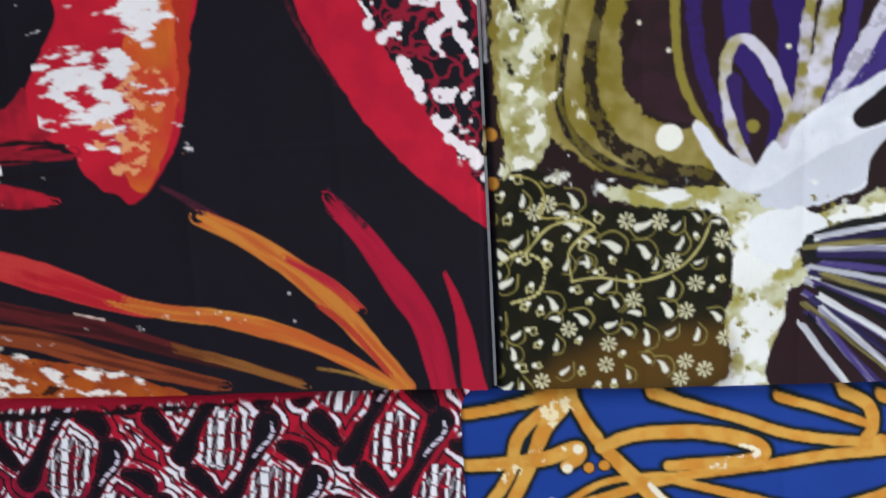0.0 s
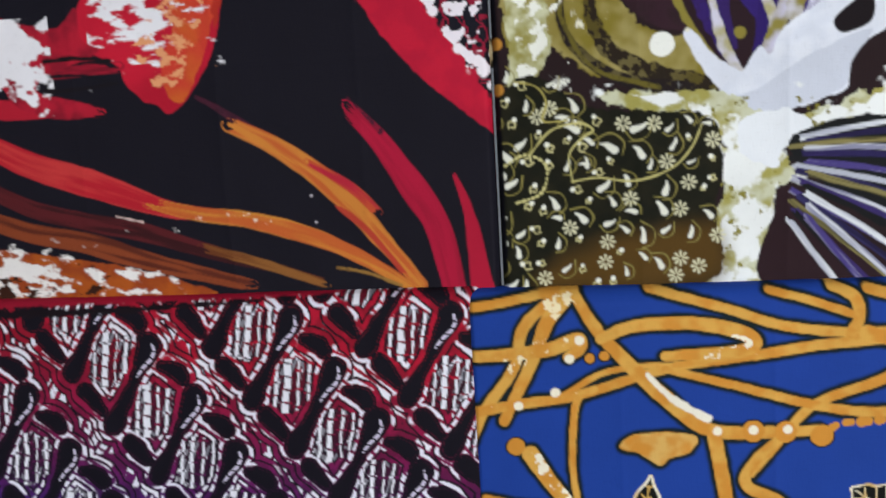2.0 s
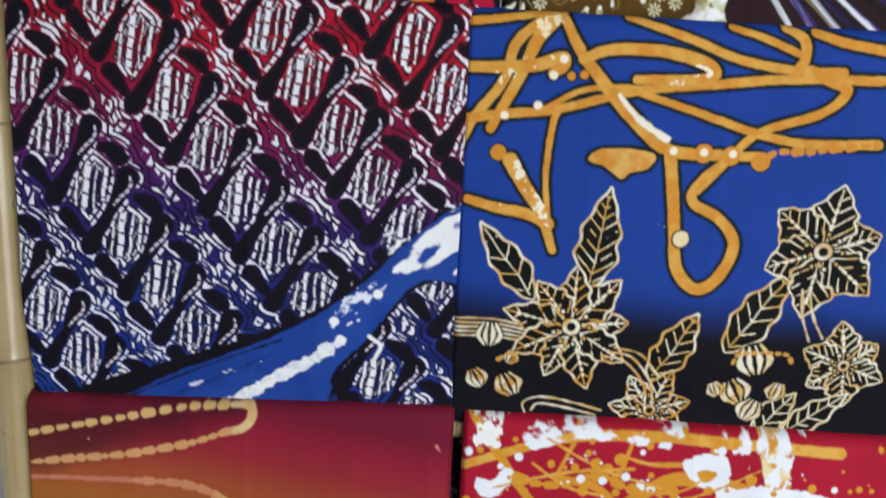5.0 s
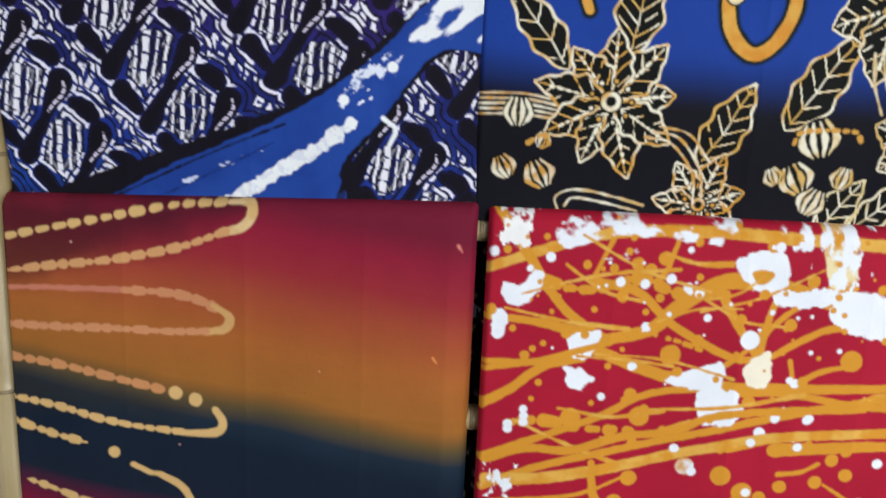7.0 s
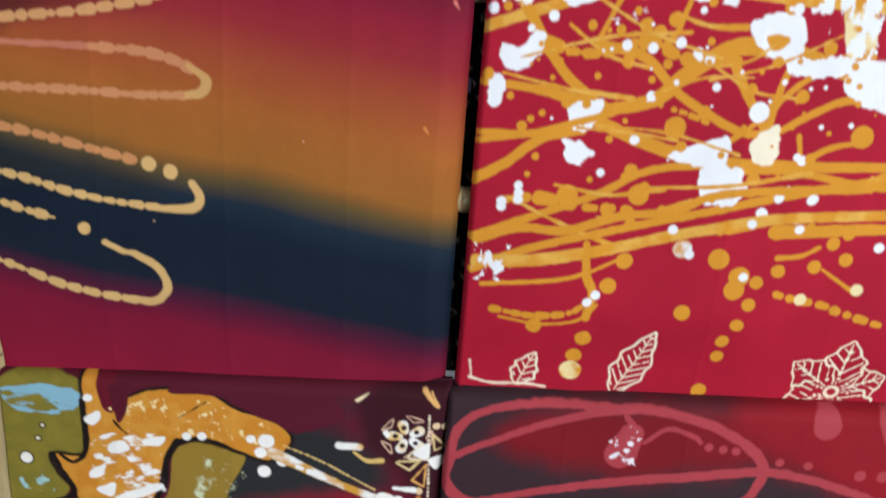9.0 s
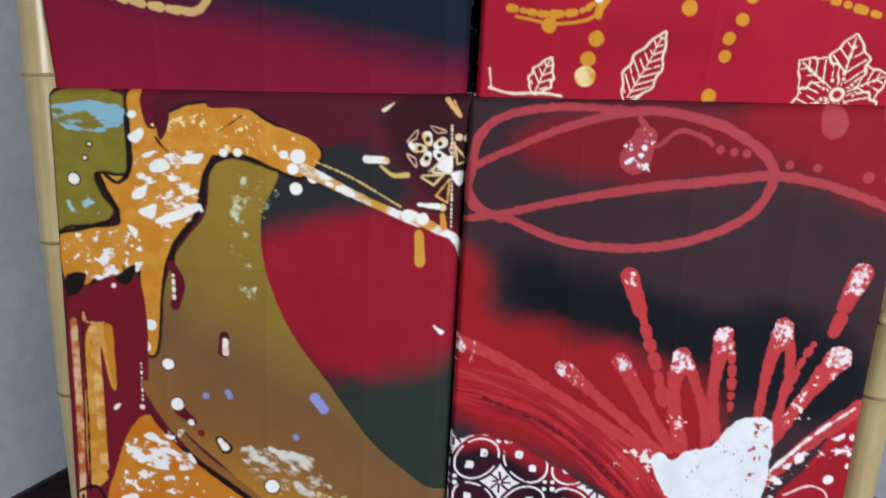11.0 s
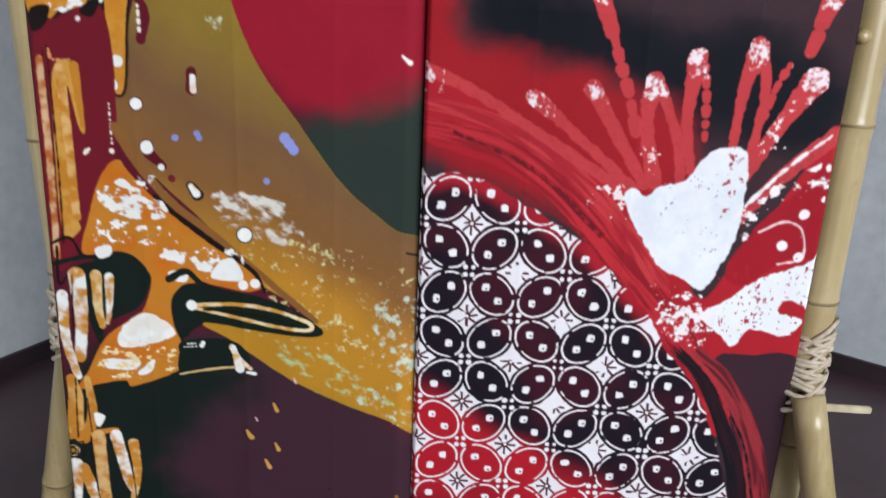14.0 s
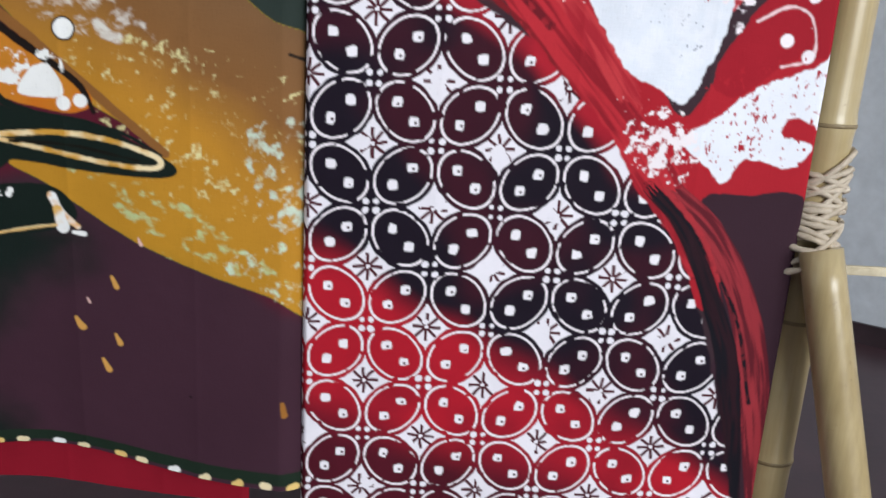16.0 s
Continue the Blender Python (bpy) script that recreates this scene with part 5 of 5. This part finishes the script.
d.flecks("-58,319 13,325 20,223 -36,227", "c5d2c0", 8, 0.42, soft=0.11)
d.flecks("-230,278 -138,263 -58,213 4,160 -84,183 -164,220", "b7c08a", 7, 0.38, 1.4, turn=-25, soft=0.11)
d.flecks("-84,190 8,217 12,146 -29,150", "c5d6bc", 7, 0.38, soft=0.11)
d.flecks("-259,419 -171,418 -171,386 -241,388", "cfc6bc", 7, 0.38, 1.6, soft=0.11)
d.dots("-174,515 -164,502 -169,509", 6.5, "8f96d8")
d.dots("-306,509 -279,515 -277,510 -197,462", 4, "8790c8")
d.stroke("-25,382 -3,374 -2,361", 2, 8, "231c18")
# the upper bird
d.shape("-468,870 -384,875 -381,819 -379,791 -390,769 -417,774 -402,732 -424,712 -469,704", "7d732f", "867a30", rough=0.4)
d.flecks("-464,863 -391,868 -391,829 -453,829", "86b4c8", 12, 0.72, 1.8, fade=4)
d.flecks("-454,744 -413,742 -409,720 -450,725", "9cc4c8", 9, 0.62, fade=4)
d.dots("-444,767", 6.5, "f2f0e6", "1a1612")
d.dots("-424,811 -430,793", 2.2, "e0d8c0", "1a1612")
BIRD, BW = "c9842c", "f0f0ee"
d.shape("-380,882 -378,834 -379,777 -415,773 -411,753 -396,729 -402,713 -466,701 -466,638 -443,640 -428,652 -401,650 -398,666 -392,651 -379,667 -380,622 -390,571 -378,560 -363,565 -354,646 -341,688 -312,727 -298,775 -282,800 -254,803 -217,791 -187,783 -166,809 -182,831 -219,844 -249,863 -285,868 -311,865 -351,850 -367,883", BIRD, "d0923a", rough=0.6, halo="211716")
d.shape("-365,883 -347,885 -347,850 -350,834 -361,842", "651828", rough=0.3)
d.stroke("-381,848 -380,805 -382,778 -394,765 -408,773", 7, 4, "1d1716")
d.stroke("-466,702 -417,715 -397,728 -408,753 -417,773", 5, 7, "1d1716")
d.stroke("-284,799 -296,775 -301,739 -334,696 -341,670", 9, 8, "1d1716", mid=6)
d.stroke("-284,799 -254,804 -217,789", 7, 3, "1d1716")
d.stroke("-341,671 -332,648 -339,621", 10, 12, "5f1626")
d.beads("-340,658 -340,625", 2.2, 2, "f0e0d8")
d.flecks("-357,800 -306,803 -297,739 -357,720 -379,755", BW, 9, 0.36, 2.0, fade=5)
d.flecks("-372,734 -305,746 -326,700 -356,698", BW, 8, 0.36, 2.0, fade=5)
d.flecks("-462,697 -379,708 -379,659 -455,647", BW, 8, 0.4, fade=4)
d.flecks("-380,827 -285,861 -189,832 -203,796 -291,811", "f2d9a0", 6, 0.32, fade=4)
d.shape("-357,789 -341,797 -335,785 -353,779", BW, rough=0.8)
d.shape("-376,757 -361,764 -366,749 -379,746", BW, rough=0.8)
d.shape("-373,732 -352,742 -357,724", BW, rough=0.8)
d.shape("-353,724 -308,745 -303,737 -342,719", BW, rough=0.8)
d.shape("-320,799 -297,805 -302,793 -317,792", BW, rough=0.8)
d.shape("-387,715 -377,710 -380,700", BW, rough=0.8)
d.shape("-380,823 -365,835 -363,824 -372,814", BW, rough=0.8)
d.dots("-375,852 -274,807 -258,808 -207,808", 5, BW)
d.dots("-191,806", 8.5, BW)
d.dots("-197,791 -174,782", 6.5, BW)
d.dots("-193,768", 7, BW)
d.dots("-377,568 -369,595", 7, BW)
d.stroke("-184,791 -128,765 -82,746 -56,737", 13, 11, "cf9a3f", BW, mid=8)
d.beads("-172,801 -129,783 -76,754", 1.4, 0.8, "d8b878")
d.beads("-158,776 -143,770 -124,762", 3, 4, BW)
d.stroke("-64,744 -37,731 -14,718 -2,679", 14, 7, "cf9a3f", BW, mid=9)
d.stroke("-55,723 -55,691", 10, 12, "cf9a3f")
d.dots("-51,741 -68,744", 7, BW)
d.wash("-90,874 3,886 15,724 -22,732 -51,777 -83,811", "34161f", 9, 0.85)
for k in range(5):
    a = 2 * math.pi * k / 5
    d.stroke(f"{-45 + 20 * math.cos(a):.1f},{822 + 20 * math.sin(a):.1f} {-45 + 27 * math.cos(a + 0.35):.1f},{822 + 27 * math.sin(a + 0.35):.1f} {-45 + 27 * math.cos(a - 0.35):.1f},{822 + 27 * math.sin(a - 0.35):.1f} {-45 + 20 * math.cos(a):.1f},{822 + 20 * math.sin(a):.1f}", 1.4, 1.4, "e0b8a0")
    d.stroke(f"{-45 + 8 * math.cos(a + 0.6):.1f},{822 + 8 * math.sin(a + 0.6):.1f} {-45 + 16 * math.cos(a + 0.6):.1f},{822 + 16 * math.sin(a + 0.6):.1f}", 9, 11, "e3c07a", BW)
    d.dots(f"{-45 + 12 * math.cos(a + 0.6):.1f},{822 + 12 * math.sin(a + 0.6):.1f}", 2.8, "2c1820")
d.dots("-67,826 -65,823", 3, BW)
d.shape("-100,866 -86,874 -96,863", "e8d8b0", rough=0.4)
d.stroke("-115,807 -93,806", 9, 8, "d8a850", BW)
d.stroke("-99,799 -85,789 -70,790", 3, 7, "d8b870")
d.beads("-23,850 -21,801 -19,733", 1.2, 1.6, "e8d8c0")
d.stroke("-43,796 -35,807 -28,815 -23,794 -41,794", 2.4, 2.4, "ead9b8", curve=False)
d.shape("-38,801 -22,815 -22,795", BW, rough=0.5)
d.shape("-21,794 -3,795 -12,779", BW, rough=0.5)
d.stroke("-18,826 -4,808 -15,805 -18,826", 2.2, 2.2, "e0c890", curve=False)
d.stroke("-54,788 -40,780 -30,792 -52,790", 2.2, 2.2, "e0c890", curve=False)
d.stroke("-37,768 -23,787 -24,761 -37,768", 2.2, 2.2, "e0a860", curve=False)
d.stroke("-29,878 -15,861 -22,877", 6, 2, "e3b070")
d.dots("-15,837 -6,836 -29,755", 4, "e3c9a0")
d.stroke("-55,757 -35,756", 4, 7, BW)
d.stroke("-29,746 -27,732", 6, 7, "d89040")
d.stroke("-37,615 -29,608", 3, 6, BW)
d.shape("-289,863 -256,863 -225,857 -205,840 -181,830 -158,819 -112,842 -134,871 -219,877 -283,874", "571a2c", rough=0.3)
d.shape("-352,870 -333,872 -335,839 -344,820 -349,842", "541828", rough=0.3)
d.stroke("-349,823 -343,813 -336,805", 3, 2, "1d1716")
d.stroke("-281,832 -267,843 -253,854", 1.5, 1.5, "2a1a14")
d.flecks("-377,796 -295,808 -291,730 -358,725", BW, 9, 0.4, 2.0, fade=5, turn=15)
# left hand panels
d.shape("-466,615 -436,640 -379,648 -378,490 -407,440 -431,364 -469,353", "701a28", rough=0.4)
d.shape("-466,650 -443,653 -451,632 -466,625", "1d1716")
d.shape("-408,650 -385,668 -388,650 -398,643", "1d1716")
d.dots("-411,641", 3, "f0d8e0")
d.shape("-444,587 -421,588 -415,550 -415,511 -422,518 -431,564 -436,501 -434,413 -431,389 -453,387 -452,524", "c4812c", "d09a48", rough=0.3)
d.stroke("-438,583 -436,501 -434,405", 12, 10, "c4812c", "e0b070")
d.stroke("-421,587 -417,517", 12, 5, "c4812c")
d.stroke("-461,593 -461,468 -460,354", 9, 8, "b5622c", "d8b088", rough=0.6)
d.stroke("-451,609 -451,468 -452,371", 2.4, 2.4, "3a1418")
d.stroke("-456,605 -455,468", 1.6, 1.6, "4a161c")
d.beads("-449,605 -446,594 -424,594", 2, 1, "d89060")
d.dots("-415,487 -384,489", 3, "f0e4dc")
d.stroke("-417,485 -412,490", 4, 4, "f0e4dc")
d.beads("-383,545 -383,497", 1.2, 2.5, "f0e4dc")
d.stroke("-469,369 -445,378 -429,356", 4, 4, "1b1512")
d.stroke("-469,343 -425,355 -385,353", 6, 5, "15201c")
d.shape("-413,353 -385,364 -357,358 -341,338 -345,313 -357,291 -377,280 -401,274 -405,325", "16211d", rough=0.3)
d.shape("-437,343 -389,347 -383,293 -401,261 -407,239 -419,273 -425,323", "15201c", rough=0.3)
d.stroke("-461,366 -457,320 -445,330 -431,331", 4, 3, "1b1512")
d.stroke("-435,331 -429,272 -435,220", 22, 14, "c98c36", BW, mid=16)
d.stroke("-411,332 -407,291 -403,265", 15, 8, "c98c36", "e6d0a0")
d.stroke("-394,330 -393,292 -396,270", 12, 5, "c98c36", BW)
d.stroke("-453,304 -451,244 -440,193", 15, 10, "c98c36", BW)
d.stroke("-441,330 -442,245", 1.6, 1.6, "1b1512")
d.stroke("-378,518 -354,476 -315,429 -267,392 -210,349 -128,290", 12, 8, "8a5c30", rough=0.4)
# the lower bird
d.shape("-314,306 -287,321 -203,316 -158,299 -119,279 -132,267 -204,269 -276,275 -296,253 -307,273", "15201c", rough=0.3)
d.shape("-428,360 -419,406 -403,452 -382,478 -362,469 -314,416 -258,380 -211,348 -198,331 -217,321 -259,326 -285,329 -309,303 -305,256 -302,231 -307,206 -368,180 -380,188 -417,181 -442,174 -425,203 -401,248 -361,280 -349,291 -341,330 -360,355 -385,364", "c47e2a", "c9701f", rough=0.5, mottle=40)
d.stroke("-364,469 -321,422 -266,381 -214,348 -196,323", 5, 4, "1d1614", mid=8)
d.stroke("-378,498 -365,471 -338,441", 5, 7, "5f1626", mid=8)
d.flecks("-405,444 -354,456 -314,414 -354,403 -401,416", BW, 10, 0.62, 1.4, fade=4, turn=-20)
d.flecks("-409,403 -322,397 -330,372 -393,375", BW, 8, 0.55, fade=4)
d.flecks("-337,363 -243,379 -218,340 -281,343", BW, 9, 0.5, fade=4)
d.shape("-413,366 -395,371 -393,359 -407,354", BW, rough=0.6)
d.shape("-265,336 -256,357 -238,361 -225,335", BW, rough=0.7)
d.dots("-224,329 -209,332", 6.5, BW)
d.shape("-320,340 -296,342 -297,329 -313,330", BW, rough=0.7)
d.shape("-385,250 -369,273 -345,286 -320,272 -310,256 -336,244 -376,235", BW, "e8e4dc", rough=1.2)
d.shape("-401,218 -360,217 -368,204 -401,205", BW, rough=1)
d.shape("-362,200 -340,219 -344,203 -356,196", BW, rough=1)
d.flecks("-409,239 -308,248 -307,204 -401,188", "f0d8a8", 6, 0.42, 1.5)
d.stroke("-319,331 -297,342 -273,325 -217,313 -169,306 -132,288", 10, 3, "15201c", mid=6)
d.shape("-314,307 -293,327 -257,311 -272,276 -296,257 -302,248 -312,273", "15201c", rough=0.4)
d.stroke("-287,298 -232,303 -180,299 -136,286 -139,276 -184,278 -240,287 -287,295", 5, 4, "cf9a3f", "f0dcb0", mid=5)
d.stroke("-272,293 -216,292 -152,282", 3, 2, "17150f")
d.shape("-300,248 -239,253 -214,230 -230,211 -303,200 -307,230", "15201c", rough=0.4)
d.dots("-288,298", 7, BW)
d.dots("-275,246", 3, BW)
d.beads("-295,244 -283,245", 1, 1.5, BW)
d.stroke("-237,243 -229,228 -214,214", 9, 6, BW, "e0a040")
d.stroke("-307,199 -262,210 -222,216", 2, 2.5, "d8c090")
d.dots("-350,547 -341,497", 7, BW, "5a1622")
d.stroke("-282,587 -283,567", 12, 14, "5a1622")
d.stroke("-281,581 -281,566", 7, 8, BW, "e8d0c0")
d.stroke("-339,489 -323,474", 14, 10, "5a1622")
d.dots("-341,495", 7.5, BW)
d.dots("-325,472", 4, BW)
d.dots("-313,459", 2.6, "7a2028", "5a1622")
d.stroke("-290,451 -283,441", 12, 16, "1d1612")
d.stroke("-290,451 -284,442", 7, 10, BW, "e0b070")
d.dots("-226,393", 9, BW, "1d1612", None)
# below
d.stroke("-449,189 -446,160 -451,116", 14, 24, "c07c2c", "d8a860")
d.stroke("-429,190 -426,133 -442,102", 8, 20, "c07c2c", "d8a860")
d.stroke("-469,101 -431,109 -396,113", 9, 7, "c07c2c")
d.stroke("-444,189 -448,102", 2, 2, "1b1512")
d.stroke("-431,161 -429,111", 2, 2, "1b1512")
for r in (17, 11, 5):
    d.stroke("-457,82 -456,82", r, r, ("b57a34", "1a1612", "e0c090")[(r // 6) % 3], curve=False)
d.stroke("-466,93 -442,95 -443,71 -468,68 -466,93", 2, 2, "1a1612", curve=False)
d.stroke("-461,88 -449,89 -450,77 -462,75 -461,88", 2, 2, "1a1612", curve=False)
d.stroke("-455,60 -457,11 -464,-53", 20, 10, "c5832e", BW)
d.stroke("-445,54 -431,5 -423,-42", 16, 14, "c5832e", BW)
d.stroke("-421,104 -420,44 -416,-41", 18, 13, "bf7c2c", "d8b078")
d.stroke("-398,105 -387,38 -381,16", 16, 12, "c5832e", BW)
d.stroke("-376,92 -374,39 -387,-24", 14, 7, "c5832e", "e0c090")
d.stroke("-431,103 -429,28 -420,-42", 2, 2, "1b1512")
d.stroke("-385,99 -379,31 -378,-15", 2, 2, "1b1512")
d.shape("-423,139 -410,134 -417,119 -423,122", BW, rough=0.6)
d.stroke("-232,230 -228,213", 9, 13, BW, "e0b060")
d.stroke("-218,208 -208,207", 4, 5, BW)
d.stroke("-294,202 -258,209 -234,214", 1.6, 2, "d8b070")
d.dots("-277,242", 3, BW)
d.beads("-300,239 -283,241", 1, 2, BW)
SEED = "cf9a50"
d.stroke("-221,118 -216,108", 4, 8, SEED)
d.stroke("-184,165 -180,155", 3, 5, SEED)
d.stroke("-183,103 -179,94", 3, 6, SEED)
d.stroke("-197,73 -192,62", 4, 7, SEED)
d.stroke("-18,47 -16,35", 4, 6, "a06a30")
d.stroke("-156,207 -154,201", 2, 3, "e0b8b0")
d.stroke("-209,140 -207,136", 2, 2.5, "e0b8b0")
d.dots("-110,44", 1.2, "1a1216")
d.stroke(f"{-470},-37 {-230},-38 {10},-37", 15, 14, "1e2c22", rough=0.4)
hem_marks = random.Random(4)
for q in range(15):
    x = -440 + 31 * q + hem_marks.uniform(-5, 5)
    d.dots(f"{x:.0f},{-47 + hem_marks.uniform(-2, 2):.0f} {x + 4:.0f},-46", 4.5, hem_marks.choice((BW, "e3c27a", "e8d8b0")))
hang(d, "batik_cloth", "ochre and maroon batik cloth with abstract bird shapes", 0.02, 0.0, hem_wave=0.012, phase=0.35, lift=0.034, roll=0.014, slope=(-0.018, 0.0))
# red cloth with brush marks and ovals
SAG = lambda x, z: np.stack([-7.0 * step01(180, 330, x) * step01(690, 780, z), -8.0 * step01(740, 820, z)], -1)
d = Dye(0, 472, -130, 886, STEP, "3a2930")
d.wash("125,881 267,890 464,896 473,792 346,826 204,809 95,816 56,848", "7c1a24", 22)
d.wash("303,885 477,904 481,785 405,816", "8e1a26", 18)
d.wash("47,697 97,712 257,667 368,668 464,615 460,538 347,545 228,598 74,632", "12141d", 24)
d.wash("-21,714 32,700 43,645 120,628 212,604 307,557 283,445 167,452 -9,534", "9a1c26", 22)
RED = "aa414a"
d.stroke("8,817 4,788 23,761 49,754", 9, 9, RED)
d.stroke("49,754 110,731 184,727 256,741 317,774 337,818 322,845 276,870 218,883 168,882 98,862 8,818", 9, 8, RED, rough=0.8, mid=11)
d.stroke("8,818 1,795 12,767 42,754", 10, 10, RED, rough=0.8)
d.stroke("5,810 13,852 40,875 96,886 182,884", 10, 8, RED, rough=0.8)
d.stroke("-23,746 42,759 99,777 191,801 276,814 340,822 406,812 481,785", 7, 9, RED, rough=0.8, mid=11)
d.stroke("181,877 192,861 189,847", 5, 12, RED)
d.stroke("189,856 181,834", 26, 34, RED)
d.flecks("171,856 202,861 200,819 166,828", "ece4ee", 6, 0.55, fade=8)
d.stroke("204,848 227,865 256,858 264,852", 5, 5, RED)
d.dots("274,847 290,845 304,844 381,832 352,834", 4.5, RED)
d.dots("436,825 459,825", 6, RED)
d.stroke("390,883 391,876", 26, 28, RED)
d.stroke("455,885 464,872", 26, 30, RED)
# the broad red fan
d.shape("-14,606 48,584 104,554 159,531 232,489 283,445 312,391 344,352 374,396 417,472 478,570 505,447 451,225 387,168 329,250 274,321 209,415 150,467 85,501 -9,534", "a8202c", rough=1)
d.brush("-17,545 83,525 164,476 242,393 323,300 373,219", 22, 40, "b82c36", "8e1c28", mid=38, dry=0.1, ends=(0, 0))
d.brush("-19,575 81,552 161,507 229,449 301,357", 16, 22, "c03a40", "a42430", dry=0.25, ends=(0, 0.1))
d.stroke("37,537 132,497 216,424", 5, 8, "6a1822", dry=0.5)
d.stroke("119,472 193,422 255,345", 4, 6, "7a1c24", dry=0.5)
FING = "bb3c42"
d.stroke("1,608 56,585 127,544 233,481", 15, 14, FING, dry=0.2, rough=1.2, mid=12)
d.stroke("126,581 165,550 248,482", 19, 11, FING, dry=0.15, rough=1.2, mid=13)
d.stroke("190,595 218,551 259,487", 19, 13, FING, dry=0.15, rough=1.2)
d.stroke("258,604 254,561 270,492", 22, 18, FING, dry=0.15, rough=1.2, mid=14)
d.stroke("265,600 291,541 300,494", 12, 12, FING, dry=0.15, rough=1.2)
d.stroke("302,633 299,564 310,507", 22, 11, FING, rough=1.2, mid=12)
d.beads("311,623 317,589 321,543", 5, 1, FING)
d.stroke("367,647 356,592 353,522", 22, 10, FING, rough=1.2, mid=12)
d.stroke("371,646 381,594 375,531", 12, 10, FING, rough=1.2)
d.beads("403,629 391,602 382,563", 5, 1, FING, thread=3)
d.stroke("433,614 404,565 368,499", 30, 18, FING, rough=1.2, mid=16)
d.stroke("189,696 205,656", 20, 16, FING, rough=1)
d.beads("207,653 219,620 233,583 246,537", 7.5, 0, FING)
d.stroke("443,714 429,676", 24, 18, FING, rough=1)
d.beads("427,661 419,631", 8, 1, FING)
d.stroke("466,554 413,503 374,452", 20, 12, FING, dry=0.2, rough=1.2)
d.stroke("462,554 419,515 379,469", 3, 5, "ece4e8", rough=1.5, dry=0.2)
d.flecks("114,589 142,587 140,568 118,568", "eadde4", 4, 0.66, fade=9, only=FING, soft=0.13)
d.flecks("178,603 203,602 203,582 184,582", "eadde4", 4, 0.66, fade=9, only=FING, soft=0.13)
d.flecks("244,614 275,612 274,586 248,585", "eadde4", 4, 0.66, fade=9, only=FING, soft=0.13)
d.flecks("290,641 313,642 315,615 294,616", "eadde4", 4, 0.66, fade=9, only=FING, soft=0.13)
d.flecks("353,658 378,657 379,628 358,628", "eadde4", 4, 0.66, fade=9, only=FING, soft=0.13)
d.flecks("411,630 448,633 452,597 421,597", "eadde4", 4, 0.66, fade=9, only=FING, soft=0.13)
d.flecks("429,725 456,727 446,685 429,689", "eadde4", 4, 0.66, fade=9, only=FING, soft=0.13)
d.flecks("178,703 200,702 200,682 183,684", "f0d0d4", 5, 0.4, fade=5)
d.flecks("-3,610 16,605 14,588 -1,590", "eadde4", 4, 0.66, fade=9, only=FING, soft=0.13)
d.flecks("202,487 247,490 251,451 219,464", "f0dce0", 5, 0.55, fade=8)
d.flecks("243,529 273,531 270,492", "f0c8cc", 4, 0.4)
d.flecks("395,579 418,573 388,517 379,532", "f0d8dc", 5, 0.5)
d.shape("238,472 248,482 264,474 278,486 307,495 323,521 344,535 371,530 376,484 374,436 360,394 343,362 318,376 290,387 266,420 249,446", "e6e9f2", "dfe4ee", rough=1.3, grain=6)
d.flecks("340,537 375,531 376,468 353,435 341,474", RED, 6, 0.36, fade=8)
d.flecks("256,475 352,506 344,385", "8a90a0", 3, 0.12)
# red ovals beside the post
d.shape("367,387 391,438 427,480 484,532 502,414 441,409 392,372", "9a1a28", rough=1.5)
d.stroke("399,438 427,452 448,442 453,410 427,400", 2, 2, "e6c8cc", rough=0.8)
d.flecks("365,460 462,530 470,476 417,472 379,412", "efe6ec", 8, 0.42, 1.3)
d.dots("428,423 449,410 409,487 447,462", 6, "efe6ec")
d.shape("345,331 372,350 407,380 458,402 485,422 493,343 449,356 435,340 466,332 448,309 408,316 389,293 368,310", "e6e9f2", rough=1.8, grain=7)
d.flecks("359,386 479,412 486,314 370,304", "a8202c", 5, 0.3, 0.6)
d.flecks("289,327 344,352 369,312 315,299", "efe6ea", 6, 0.5, fade=6)
d.flecks("288,344 345,363 367,317 349,284 310,292", "efe6ea", 6, 0.42, fade=8)
# the dark lower right
d.shape("372,277 415,282 472,275 483,133 511,-182 376,-186 398,70 411,153 383,231", "36222c", rough=1)
d.brush("341,283 387,242 425,177 452,84 486,-116", 22, 18, "963038", "5c1c26", mid=32, dry=0.35, ends=(0.02, 0))
d.brush("321,285 359,246 396,175 424,95 459,-117", 12, 16, "15141c", "2a161e", mid=24, dry=0.2, ends=(0.05, 0))
d.stroke("371,241 420,165 448,72", 3, 4, "15141c", dry=0.4)
d.stroke("338,283 376,242 399,198", 6, 4, "a83038", dry=0.3)
oval_field(d, "-58,615 -2,494 38,491 79,479 121,458 164,432 202,410 231,381 266,348 290,318 308,281 349,235 375,186 397,129 420,59 440,-21 468,-183 -47,-200")
hang(d, "batik_cloth", "red batik cloth with brush marks and dotted ovals", 0.026, 0.0, phase=0.8, slope=(-0.005, 0.010))
